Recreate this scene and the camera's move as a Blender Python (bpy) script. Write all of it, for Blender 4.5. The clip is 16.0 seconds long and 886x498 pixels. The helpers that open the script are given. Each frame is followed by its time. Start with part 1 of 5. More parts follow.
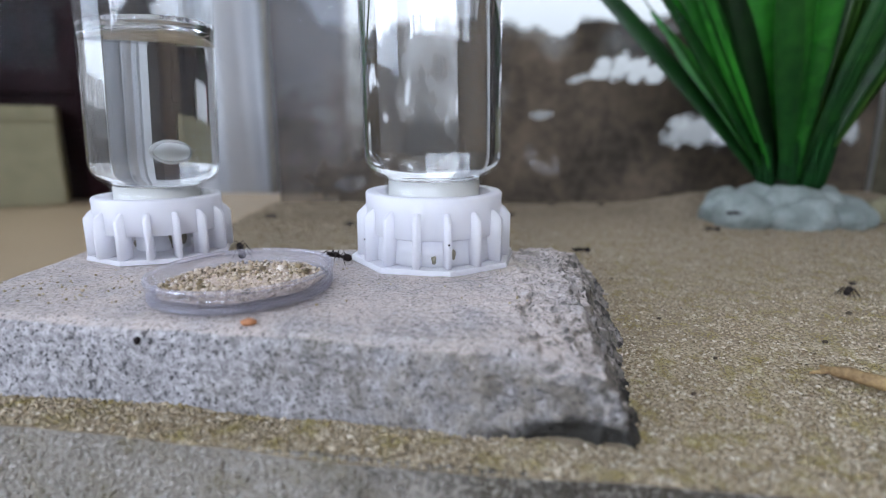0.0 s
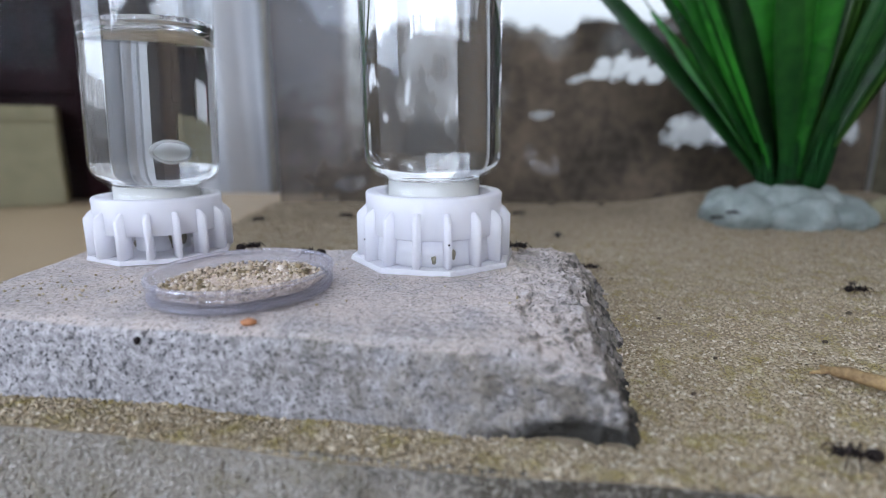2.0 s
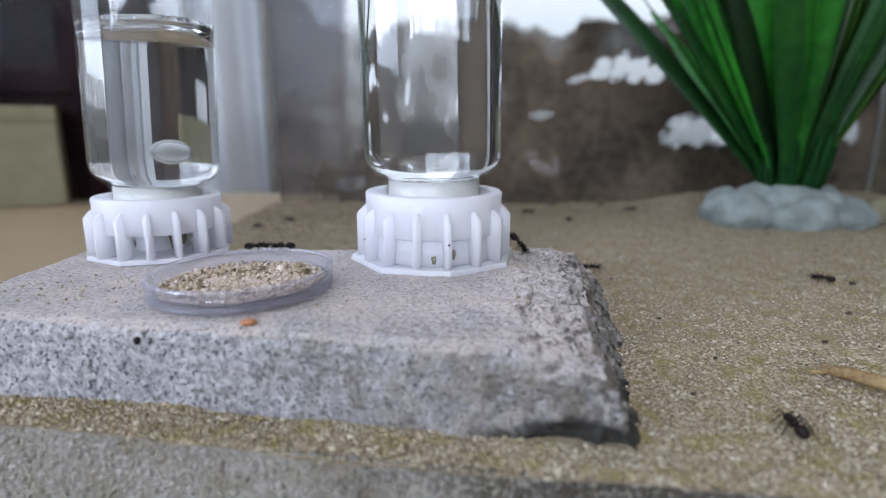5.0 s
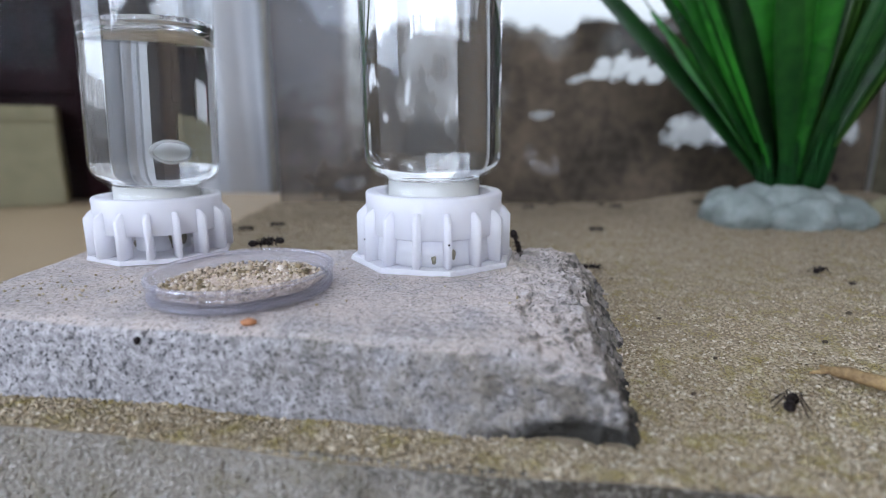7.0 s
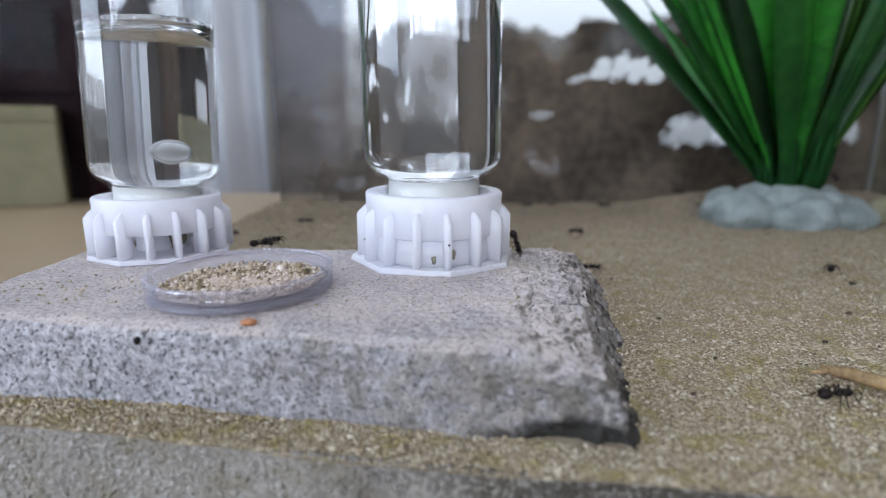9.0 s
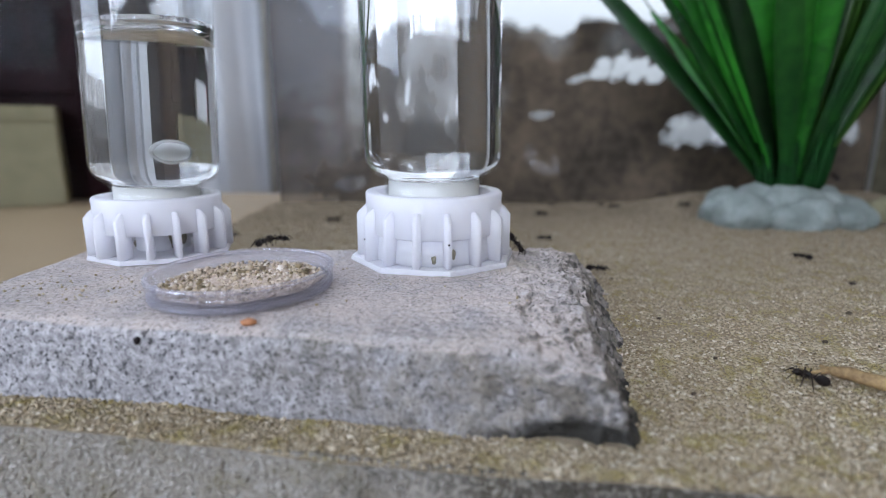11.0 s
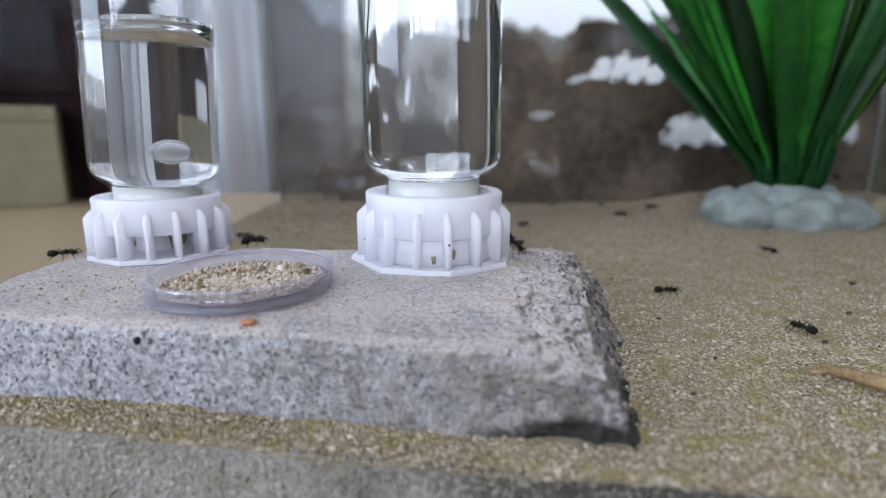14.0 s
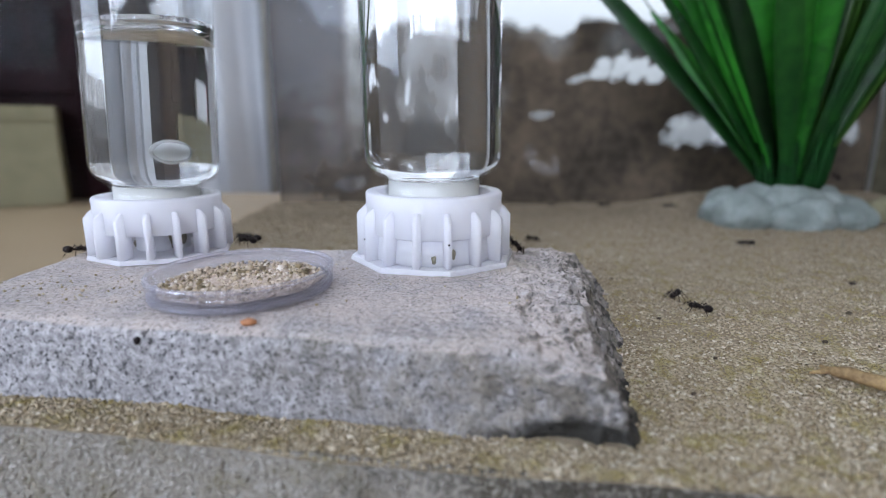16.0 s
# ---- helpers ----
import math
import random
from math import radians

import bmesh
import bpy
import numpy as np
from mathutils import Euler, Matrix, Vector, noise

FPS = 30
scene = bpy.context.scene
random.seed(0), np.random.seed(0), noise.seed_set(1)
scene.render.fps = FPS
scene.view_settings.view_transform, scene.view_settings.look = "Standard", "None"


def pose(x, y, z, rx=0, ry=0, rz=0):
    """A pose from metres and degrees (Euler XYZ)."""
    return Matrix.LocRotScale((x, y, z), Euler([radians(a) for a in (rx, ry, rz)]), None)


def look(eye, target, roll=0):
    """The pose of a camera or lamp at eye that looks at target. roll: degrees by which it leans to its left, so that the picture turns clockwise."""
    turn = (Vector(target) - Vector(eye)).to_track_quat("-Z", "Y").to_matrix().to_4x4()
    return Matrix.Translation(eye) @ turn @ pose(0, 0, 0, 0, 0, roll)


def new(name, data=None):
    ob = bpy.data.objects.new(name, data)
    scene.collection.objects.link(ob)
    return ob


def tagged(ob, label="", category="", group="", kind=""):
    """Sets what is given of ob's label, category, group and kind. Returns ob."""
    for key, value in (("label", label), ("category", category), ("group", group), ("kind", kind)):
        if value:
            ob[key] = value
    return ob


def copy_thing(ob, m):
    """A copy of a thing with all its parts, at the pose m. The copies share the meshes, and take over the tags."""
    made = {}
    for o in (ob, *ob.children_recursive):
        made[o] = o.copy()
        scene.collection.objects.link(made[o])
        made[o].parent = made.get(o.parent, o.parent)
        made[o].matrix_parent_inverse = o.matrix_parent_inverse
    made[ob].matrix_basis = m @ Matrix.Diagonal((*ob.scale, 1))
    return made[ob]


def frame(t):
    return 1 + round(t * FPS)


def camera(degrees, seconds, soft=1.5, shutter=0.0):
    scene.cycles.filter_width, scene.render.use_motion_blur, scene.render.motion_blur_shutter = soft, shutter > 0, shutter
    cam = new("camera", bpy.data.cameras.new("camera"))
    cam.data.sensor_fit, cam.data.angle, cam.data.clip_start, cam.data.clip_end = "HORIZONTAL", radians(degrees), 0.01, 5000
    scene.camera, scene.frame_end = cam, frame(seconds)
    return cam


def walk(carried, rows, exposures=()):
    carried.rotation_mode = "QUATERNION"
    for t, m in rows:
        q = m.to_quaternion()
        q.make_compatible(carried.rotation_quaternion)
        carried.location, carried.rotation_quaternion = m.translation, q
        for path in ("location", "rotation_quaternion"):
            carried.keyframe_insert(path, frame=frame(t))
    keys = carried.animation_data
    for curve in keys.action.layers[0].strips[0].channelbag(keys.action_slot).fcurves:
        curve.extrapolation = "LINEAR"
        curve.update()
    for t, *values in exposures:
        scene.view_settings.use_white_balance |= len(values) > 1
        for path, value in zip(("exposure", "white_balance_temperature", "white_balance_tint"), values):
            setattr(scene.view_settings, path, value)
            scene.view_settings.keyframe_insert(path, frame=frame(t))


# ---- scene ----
# Tabletop ant arena. Metres; z = 0 is the sand surface by the stone, TOP is the stone's top face.
TOP = 0.0095
TABLE = -0.025
cam = camera(79.06, 16.0, soft=1.1)
cam.data.dof.use_dof = True
cam.data.dof.focus_distance = 0.079
cam.data.dof.aperture_fstop = 17.0
VIEW = pose(0, 0, 0.031, 77.593, 0, 0)
walk(cam, [(0.0, VIEW), (16.0, VIEW)])

# ---- light ----
world = bpy.data.worlds.new("sky")
scene.world = world
world.use_nodes = True
sky = world.node_tree.nodes.new("ShaderNodeTexSky")
sky.sky_type, sky.sun_disc, sky.sun_elevation, sky.sun_rotation = "NISHITA", False, radians(38), radians(150)
world.node_tree.links.new(sky.outputs[0], world.node_tree.nodes["Background"].inputs[0])
world.node_tree.nodes["Background"].inputs[1].default_value = 0.12


def window_light(name, m, sx, sy, power, colour):
    lamp = bpy.data.lights.new(name, "AREA")
    lamp.shape, lamp.size, lamp.size_y, lamp.energy, lamp.color = "RECTANGLE", sx, sy, power, colour
    ob = new(name, lamp)
    ob.matrix_world = m
    return ob


window_light("daylight_north", look((0.30, 0.97, 0.62), (0.30, 0.0, 0.55)), 1.4, 1.15, 8.5, (0.80, 0.84, 1.0))
window_light("daylight_west", look((-1.56, -0.55, 0.80), (0.0, -0.55, 0.70)), 1.3, 1.2, 20.0, (0.69, 0.775, 1.0))
window_light("daylight_south", look((-0.48, -2.0, 0.90), (-0.48, 0.0, 0.88)), 1.5, 1.25, 58.0, (0.74, 0.81, 1.0))
scene.view_settings.exposure = 0.0

# ---- materials ----


def material(name):
    m = bpy.data.materials.new(name)
    m.use_nodes = True
    return m, m.node_tree.nodes, m.node_tree.links, m.node_tree.nodes["Principled BSDF"]


def ramp(nodes, stops):
    r = nodes.new("ShaderNodeValToRGB")
    while len(r.color_ramp.elements) < len(stops):
        r.color_ramp.elements.new(0.5)
    for e, (at, colour) in zip(r.color_ramp.elements, stops):
        e.position, e.color = at, (*colour, 1)
    return r


def surface(name, dark, light, scale, rough=0.6, fine=8.0, bump=0.2, depth=0.0004, metal=0.0, spread=0.15, translucent=0.0, coat=0.0):
    """Two scales of noise between two tones, with fine relief."""
    m, nodes, links, bsdf = material(name)
    where = nodes.new("ShaderNodeTexCoord")
    big, small = nodes.new("ShaderNodeTexNoise"), nodes.new("ShaderNodeTexNoise")
    for n, s in ((big, scale), (small, scale * fine)):
        n.inputs["Scale"].default_value, n.inputs["Detail"].default_value = s, 5
        links.new(where.outputs["Object"], n.inputs["Vector"])
    mix = nodes.new("ShaderNodeMath")
    mix.operation = "MULTIPLY_ADD"
    mix.inputs[1].default_value = 0.6
    half = nodes.new("ShaderNodeMath")
    half.operation = "MULTIPLY"
    half.inputs[1].default_value = 0.4
    links.new(small.outputs[0], half.inputs[0])
    links.new(big.outputs[0], mix.inputs[0])
    links.new(half.outputs[0], mix.inputs[2])
    r = ramp(nodes, [(0.5 - spread, dark), (0.5 + spread, light)])
    links.new(mix.outputs[0], r.inputs[0])
    links.new(r.outputs[0], bsdf.inputs["Base Color"])
    bsdf.inputs["Roughness"].default_value, bsdf.inputs["Metallic"].default_value = rough, metal
    bsdf.inputs["Coat Weight"].default_value = coat
    relief = nodes.new("ShaderNodeBump")
    relief.inputs["Strength"].default_value, relief.inputs["Distance"].default_value = bump, depth
    links.new(small.outputs[0], relief.inputs["Height"])
    links.new(relief.outputs[0], bsdf.inputs["Normal"])
    if translucent:
        glow, add = nodes.new("ShaderNodeBsdfTranslucent"), nodes.new("ShaderNodeMixShader")
        links.new(r.outputs[0], glow.inputs[0])
        add.inputs[0].default_value = translucent
        links.new(bsdf.outputs[0], add.inputs[1])
        links.new(glow.outputs[0], add.inputs[2])
        links.new(add.outputs[0], nodes["Material Output"].inputs[0])
    return m


def clear(name, ior, tint=(1, 1, 1), rough=0.0):
    m, nodes, links, bsdf = material(name)
    glass = nodes.new("ShaderNodeBsdfGlass")
    glass.inputs["IOR"].default_value, glass.inputs["Roughness"].default_value = ior, rough
    glass.inputs["Color"].default_value = (*tint, 1)
    links.new(glass.outputs[0], nodes["Material Output"].inputs[0])
    return m


def sheet_glass(name, tint, gloss=1.0, rough=0.02, most=1.0):
    """Thin clear sheet: straight-through light with a Fresnel gloss."""
    m, nodes, links, bsdf = material(name)
    through_it, shine = nodes.new("ShaderNodeBsdfTransparent"), nodes.new("ShaderNodeBsdfGlossy")
    mix, fres = nodes.new("ShaderNodeMixShader"), nodes.new("ShaderNodeFresnel")
    through_it.inputs[0].default_value = (*tint, 1)
    shine.inputs["Roughness"].default_value = rough
    less = nodes.new("ShaderNodeMath")
    less.operation, less.inputs[1].default_value = "MULTIPLY", gloss
    links.new(fres.outputs[0], less.inputs[0])
    cap = nodes.new("ShaderNodeMath")
    cap.operation, cap.inputs[1].default_value = "MINIMUM", most
    links.new(less.outputs[0], cap.inputs[0])
    links.new(cap.outputs[0], mix.inputs[0])
    links.new(through_it.outputs[0], mix.inputs[1])
    links.new(shine.outputs[0], mix.inputs[2])
    links.new(mix.outputs[0], nodes["Material Output"].inputs[0])
    return m


def grain_material(name, stops, rough=0.55, scale=130.0, stain=(0.29, 0.25, 0.09), stain_at=(0.50, 0.66), far_brown=0.0):
    """Colour by grain, with broad faint stains over the bed."""
    m, nodes, links, bsdf = material(name)
    geo = nodes.new("ShaderNodeNewGeometry")
    r = ramp(nodes, stops)
    links.new(geo.outputs["Random Per Island"], r.inputs[0])
    where, n = nodes.new("ShaderNodeTexCoord"), nodes.new("ShaderNodeTexNoise")
    n.inputs["Scale"].default_value, n.inputs["Detail"].default_value = scale, 3
    links.new(where.outputs["Object"], n.inputs["Vector"])
    k = nodes.new("ShaderNodeMapRange")
    k.inputs[1].default_value, k.inputs[2].default_value, k.inputs[4].default_value = *stain_at, 0.7
    links.new(n.outputs[0], k.inputs[0])
    mix = nodes.new("ShaderNodeMix")
    mix.data_type = "RGBA"
    links.new(k.outputs[0], mix.inputs[0])
    links.new(r.outputs[0], mix.inputs[6])
    mix.inputs[7].default_value = (*stain, 1)
    # mixed towards a darker brown with distance to the back
    split, far, far_mix = nodes.new("ShaderNodeSeparateXYZ"), nodes.new("ShaderNodeMapRange"), nodes.new("ShaderNodeMix")
    far_mix.data_type = "RGBA"
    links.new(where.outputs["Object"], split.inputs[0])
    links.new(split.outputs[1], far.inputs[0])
    far.inputs[1].default_value, far.inputs[2].default_value, far.inputs[4].default_value = 0.085, 0.20, far_brown
    links.new(far.outputs[0], far_mix.inputs[0])
    links.new(mix.outputs[2], far_mix.inputs[6])
    far_mix.inputs[7].default_value = (0.155, 0.116, 0.078, 1)
    links.new(far_mix.outputs[2], bsdf.inputs["Base Color"])
    bsdf.inputs["Roughness"].default_value, bsdf.inputs["Specular IOR Level"].default_value = rough, 0.25
    return m


def stone_material():
    """Pale grey granite-like composite: dark specks of two sizes, dusty on upward faces."""
    m, nodes, links, bsdf = material("speckled_stone")
    where, geo = nodes.new("ShaderNodeTexCoord"), nodes.new("ShaderNodeNewGeometry")

    def noise_of(scale, detail=2):
        n = nodes.new("ShaderNodeTexNoise")
        n.inputs["Scale"].default_value, n.inputs["Detail"].default_value = scale, detail
        links.new(where.outputs["Object"], n.inputs["Vector"])
        return n

    def blend(a, b, factor):
        x = nodes.new("ShaderNodeMix")
        x.data_type = "RGBA"
        links.new(factor, x.inputs[0])
        for socket, v in ((x.inputs[6], a), (x.inputs[7], b)):
            if isinstance(v, tuple):
                socket.default_value = (*v, 1)
            else:
                links.new(v, socket)
        return x.outputs[2]

    def limit(value, lo, hi, top=1.0):
        k = nodes.new("ShaderNodeMapRange")
        k.inputs[1].default_value, k.inputs[2].default_value, k.inputs[4].default_value = lo, hi, top
        links.new(value, k.inputs[0])
        return k.outputs[0]

    def both(one, two):
        k = nodes.new("ShaderNodeMath")
        k.operation = "MULTIPLY"
        links.new(one, k.inputs[0])
        links.new(two, k.inputs[1])
        return k.outputs[0]

    body = blend((0.195, 0.188, 0.194), (0.470, 0.452, 0.468), limit(noise_of(1150, 5).outputs[0], 0.36, 0.66))
    up = nodes.new("ShaderNodeSeparateXYZ")
    links.new(geo.outputs["Normal"], up.inputs[0])
    dust = nodes.new("ShaderNodeMath")
    dust.operation = "MULTIPLY"
    links.new(limit(up.outputs[2], 0.45, 0.9, 0.85), dust.inputs[0])
    links.new(limit(noise_of(130, 4).outputs[0], 0.20, 0.62), dust.inputs[1])
    body = blend(body, (0.53, 0.455, 0.415), dust.outputs[0])
    body = blend(body, (0.22, 0.21, 0.215), limit(noise_of(1800, 2).outputs[0], 0.55, 0.66, 0.75))
    body = blend(body, (0.20, 0.18, 0.14), limit(noise_of(85, 3).outputs[0], 0.60, 0.72, 0.5))
    body = blend(body, (0.60, 0.585, 0.60), limit(noise_of(900, 3).outputs[0], 0.58, 0.72, 0.45))
    clean = limit(dust.outputs[0], 1.35, 0.15, 1.0)
    crowd, specks = nodes.new("ShaderNodeMath"), nodes.new("ShaderNodeMath")
    crowd.operation, specks.operation = "MULTIPLY_ADD", "ADD"
    crowd.inputs[1].default_value, crowd.inputs[2].default_value = 0.26, -0.13
    links.new(noise_of(260, 3).outputs[0], crowd.inputs[0])
    links.new(crowd.outputs[0], specks.inputs[0])
    links.new(noise_of(1900, 3).outputs[0], specks.inputs[1])
    body = blend(body, (0.045, 0.044, 0.047), both(limit(specks.outputs[0], 0.575, 0.645, 0.95), clean))
    body = blend(body, (0.27, 0.245, 0.12), limit(noise_of(60, 4).outputs[0], 0.58, 0.74, 0.45))
    body = blend(body, (0.57, 0.485, 0.43), limit(dust.outputs[0], 0.0, 0.85, 0.30))
    body = blend(body, (0.065, 0.062, 0.062), limit(noise_of(2700, 2).outputs[0], 0.60, 0.67, 0.85))
    # weathered, dirty broken end, its weaker light also darkened into the colour
    spot, side_on, grime_shade = nodes.new("ShaderNodeSeparateXYZ"), limit(up.outputs[2], 0.96, 0.72), nodes.new("ShaderNodeMath")
    links.new(where.outputs["Object"], spot.inputs[0])
    grime_shade.operation = "MULTIPLY"
    links.new(side_on, grime_shade.inputs[0])
    links.new(limit(spot.outputs[0], -0.030, 0.006, 1.0), grime_shade.inputs[1])
    patch = nodes.new("ShaderNodeMath")
    patch.operation = "MULTIPLY"
    links.new(grime_shade.outputs[0], patch.inputs[0])
    links.new(limit(noise_of(260, 6).outputs[0], 0.20, 0.60, 0.9), patch.inputs[1])
    body = blend(body, blend((0.095, 0.082, 0.065), (0.240, 0.212, 0.178), limit(noise_of(520, 6).outputs[0], 0.36, 0.62)), patch.outputs[0])
    body = blend(body, (0.095, 0.082, 0.066), both(patch.outputs[0], limit(noise_of(380, 6).outputs[0], 0.50, 0.60, 0.75)))
    body = blend(body, (0.055, 0.050, 0.044), both(grime_shade.outputs[0], limit(noise_of(1350, 4).outputs[0], 0.58, 0.65, 0.8)))
    body = blend(body, (0.045, 0.041, 0.036), both(both(side_on, limit(spot.outputs[0], 0.010, 0.020, 1.0)), limit(noise_of(620, 4).outputs[0], 0.54, 0.62, 0.9)))
    # shade low under the broken end, painted as a ragged dark patch
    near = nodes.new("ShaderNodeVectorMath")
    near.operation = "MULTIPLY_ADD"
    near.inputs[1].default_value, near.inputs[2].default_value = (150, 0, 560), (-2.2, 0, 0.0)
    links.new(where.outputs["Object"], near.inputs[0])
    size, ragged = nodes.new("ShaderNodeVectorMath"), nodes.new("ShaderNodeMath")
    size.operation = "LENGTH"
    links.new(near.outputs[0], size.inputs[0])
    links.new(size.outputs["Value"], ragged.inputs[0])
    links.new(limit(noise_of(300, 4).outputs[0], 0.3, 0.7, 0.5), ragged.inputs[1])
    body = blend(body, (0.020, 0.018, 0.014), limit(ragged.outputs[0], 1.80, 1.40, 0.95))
    links.new(body, bsdf.inputs["Base Color"])
    bsdf.inputs["Roughness"].default_value = 0.85
    relief = nodes.new("ShaderNodeBump")
    relief.inputs["Strength"].default_value, relief.inputs["Distance"].default_value = 0.7, 0.0005
    links.new(noise_of(1100, 6).outputs[0], relief.inputs["Height"])
    links.new(relief.outputs[0], bsdf.inputs["Normal"])
    return m


def glowing(name, colour, strength):
    m, nodes, links, bsdf = material(name)
    e = nodes.new("ShaderNodeEmission")
    e.inputs[0].default_value, e.inputs[1].default_value = (*colour, 1), strength
    links.new(e.outputs[0], nodes["Material Output"].inputs[0])
    return m


SAND_TONES = [(0.0, (0.055, 0.044, 0.03)), (0.012, (0.25, 0.19, 0.11)), (0.15, (0.30, 0.235, 0.145)), (0.45, (0.405, 0.33, 0.225)), (0.70, (0.47, 0.388, 0.276)), (0.90, (0.55, 0.47, 0.355)), (1.0, (0.70, 0.63, 0.51))]
DAMP_TONES = [(0.0, (0.19, 0.172, 0.145)), (0.5, (0.275, 0.253, 0.222)), (1.0, (0.37, 0.345, 0.315))]
M_SAND = surface("fine_sand", (0.25, 0.195, 0.125), (0.35, 0.285, 0.20), 260, 0.9, 6, 0.5, 0.0006)
M_GRAIN = grain_material("sand_grains", SAND_TONES, 0.8, 250.0, stain=(0.29, 0.235, 0.065), stain_at=(0.50, 0.68), far_brown=0.80)
M_DAMP = grain_material("damp_sand_grains", DAMP_TONES, 0.6, 190, (0.19, 0.165, 0.105))
nodes, links = M_DAMP.node_tree.nodes, M_DAMP.node_tree.links
# these grains turn darker brown towards the right, with a noisy edge
right_dark, dark_split, dark_where, dark_noise = nodes.new("ShaderNodeMapRange"), nodes.new("ShaderNodeSeparateXYZ"), nodes.new("ShaderNodeTexCoord"), nodes.new("ShaderNodeTexNoise")
dark_noise.inputs["Scale"].default_value, dark_noise.inputs["Detail"].default_value = 110, 4
links.new(dark_where.outputs["Object"], dark_noise.inputs["Vector"])
links.new(dark_where.outputs["Object"], dark_split.inputs[0])
dark_sum = nodes.new("ShaderNodeMath")
dark_sum.operation, dark_sum.inputs[1].default_value = "MULTIPLY_ADD", 28.0
links.new(dark_split.outputs[0], dark_sum.inputs[0])
links.new(dark_noise.outputs[0], dark_sum.inputs[2])
right_dark.inputs[1].default_value, right_dark.inputs[2].default_value, right_dark.inputs[4].default_value = 0.12, 0.72, 0.9
links.new(dark_sum.outputs[0], right_dark.inputs[0])
dark_mix = nodes.new("ShaderNodeMix")
dark_mix.data_type = "RGBA"
dark_mix.inputs[7].default_value = (0.050, 0.042, 0.031, 1)
links.new(nodes["Principled BSDF"].inputs["Base Color"].links[0].from_socket, dark_mix.inputs[6])
links.new(right_dark.outputs[0], dark_mix.inputs[0])
links.new(dark_mix.outputs[2], nodes["Principled BSDF"].inputs["Base Color"])
M_DAMP_BED = surface("damp_sand", (0.19, 0.172, 0.145), (0.30, 0.275, 0.24), 150, 0.7, 5, 0.4, 0.0005)
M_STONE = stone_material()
M_PLASTIC = surface("white_plastic", (0.93, 0.925, 0.97), (0.96, 0.955, 0.99), 160, 0.38, 9, 0.08, 0.0001, translucent=0.46)
soft_light = M_PLASTIC.node_tree.nodes["Principled BSDF"]
soft_light.inputs["Subsurface Weight"].default_value, soft_light.inputs["Subsurface Scale"].default_value = 0.5, 0.0022
soft_light.inputs["Subsurface Radius"].default_value = (1.0, 1.0, 1.1)
M_PLUG = surface("cream_white_plug", (0.90, 0.88, 0.82), (0.96, 0.95, 0.90), 160, 0.5, 9, 0.08, 0.0001)
M_SUGAR = surface("dried_syrup", (0.09, 0.075, 0.045), (0.34, 0.31, 0.23), 1400, 0.5, 4, 0.3)
M_VIAL = sheet_glass("vial_glass", (0.985, 0.99, 0.99), 1.5, 0.0, 0.075)
nodes, links = M_VIAL.node_tree.nodes, M_VIAL.node_tree.links
haze, smear, where = nodes.new("ShaderNodeBsdfDiffuse"), nodes.new("ShaderNodeMixShader"), nodes.new("ShaderNodeTexCoord")
pull, n, much = nodes.new("ShaderNodeVectorMath"), nodes.new("ShaderNodeTexNoise"), nodes.new("ShaderNodeMapRange")
pull.operation, pull.inputs[1].default_value = "MULTIPLY", (420, 420, 45)
n.inputs["Scale"].default_value, n.inputs["Detail"].default_value = 1.0, 4
links.new(where.outputs["Object"], pull.inputs[0])
links.new(pull.outputs[0], n.inputs["Vector"])
much.inputs[1].default_value, much.inputs[2].default_value, much.inputs[3].default_value, much.inputs[4].default_value = 0.42, 0.78, 0.001, 0.008
links.new(n.outputs[0], much.inputs[0])
links.new(much.outputs[0], smear.inputs[0])
haze.inputs[0].default_value = (0.86, 0.88, 0.92, 1)
links.new(nodes["Material Output"].inputs[0].links[0].from_socket, smear.inputs[1])
links.new(haze.outputs[0], smear.inputs[2])
links.new(smear.outputs[0], nodes["Material Output"].inputs[0])
M_WATER = clear("water", 1.36)
M_AIR = clear("air_bubble", 0.80, rough=0.32)
nodes, links = M_AIR.node_tree.nodes, M_AIR.node_tree.links
# white mixed in to stand for the window's reflection on the bubble
film, thin = nodes.new("ShaderNodeBsdfDiffuse"), nodes.new("ShaderNodeMixShader")
film.inputs[0].default_value, thin.inputs[0].default_value = (0.85, 0.88, 0.86, 1), 0.3
links.new(nodes["Glass BSDF"].outputs[0], thin.inputs[1])
links.new(film.outputs[0], thin.inputs[2])
links.new(thin.outputs[0], nodes["Material Output"].inputs[0])


def misted(name, gloss, colour, much):
    """Clear plastic with a little milky haze in it."""
    m = sheet_glass(name, (0.985, 0.98, 0.995), gloss, 0.05)
    nodes, links = m.node_tree.nodes, m.node_tree.links
    haze, mist = nodes.new("ShaderNodeBsdfDiffuse"), nodes.new("ShaderNodeMixShader")
    haze.inputs[0].default_value, mist.inputs[0].default_value = (*colour, 1), much
    links.new(nodes["Material Output"].inputs[0].links[0].from_socket, mist.inputs[1])
    links.new(haze.outputs[0], mist.inputs[2])
    links.new(mist.outputs[0], nodes["Material Output"].inputs[0])
    return m


M_DISH = misted("dish_plastic", 0.30, (0.90, 0.87, 0.98), 0.075)
M_RIM = misted("dish_rim_plastic", 0.4, (0.90, 0.87, 0.99), 0.11)
M_PANE = sheet_glass("tank_glass", (0.97, 0.98, 0.975), 0.006)
M_MUD = surface("dried_mud", (0.0235, 0.0168, 0.0102), (0.104, 0.076, 0.050), 45, 0.9, 5, 0.6, 0.0008, spread=0.13, translucent=0.06)
nodes, links = M_MUD.node_tree.nodes, M_MUD.node_tree.links
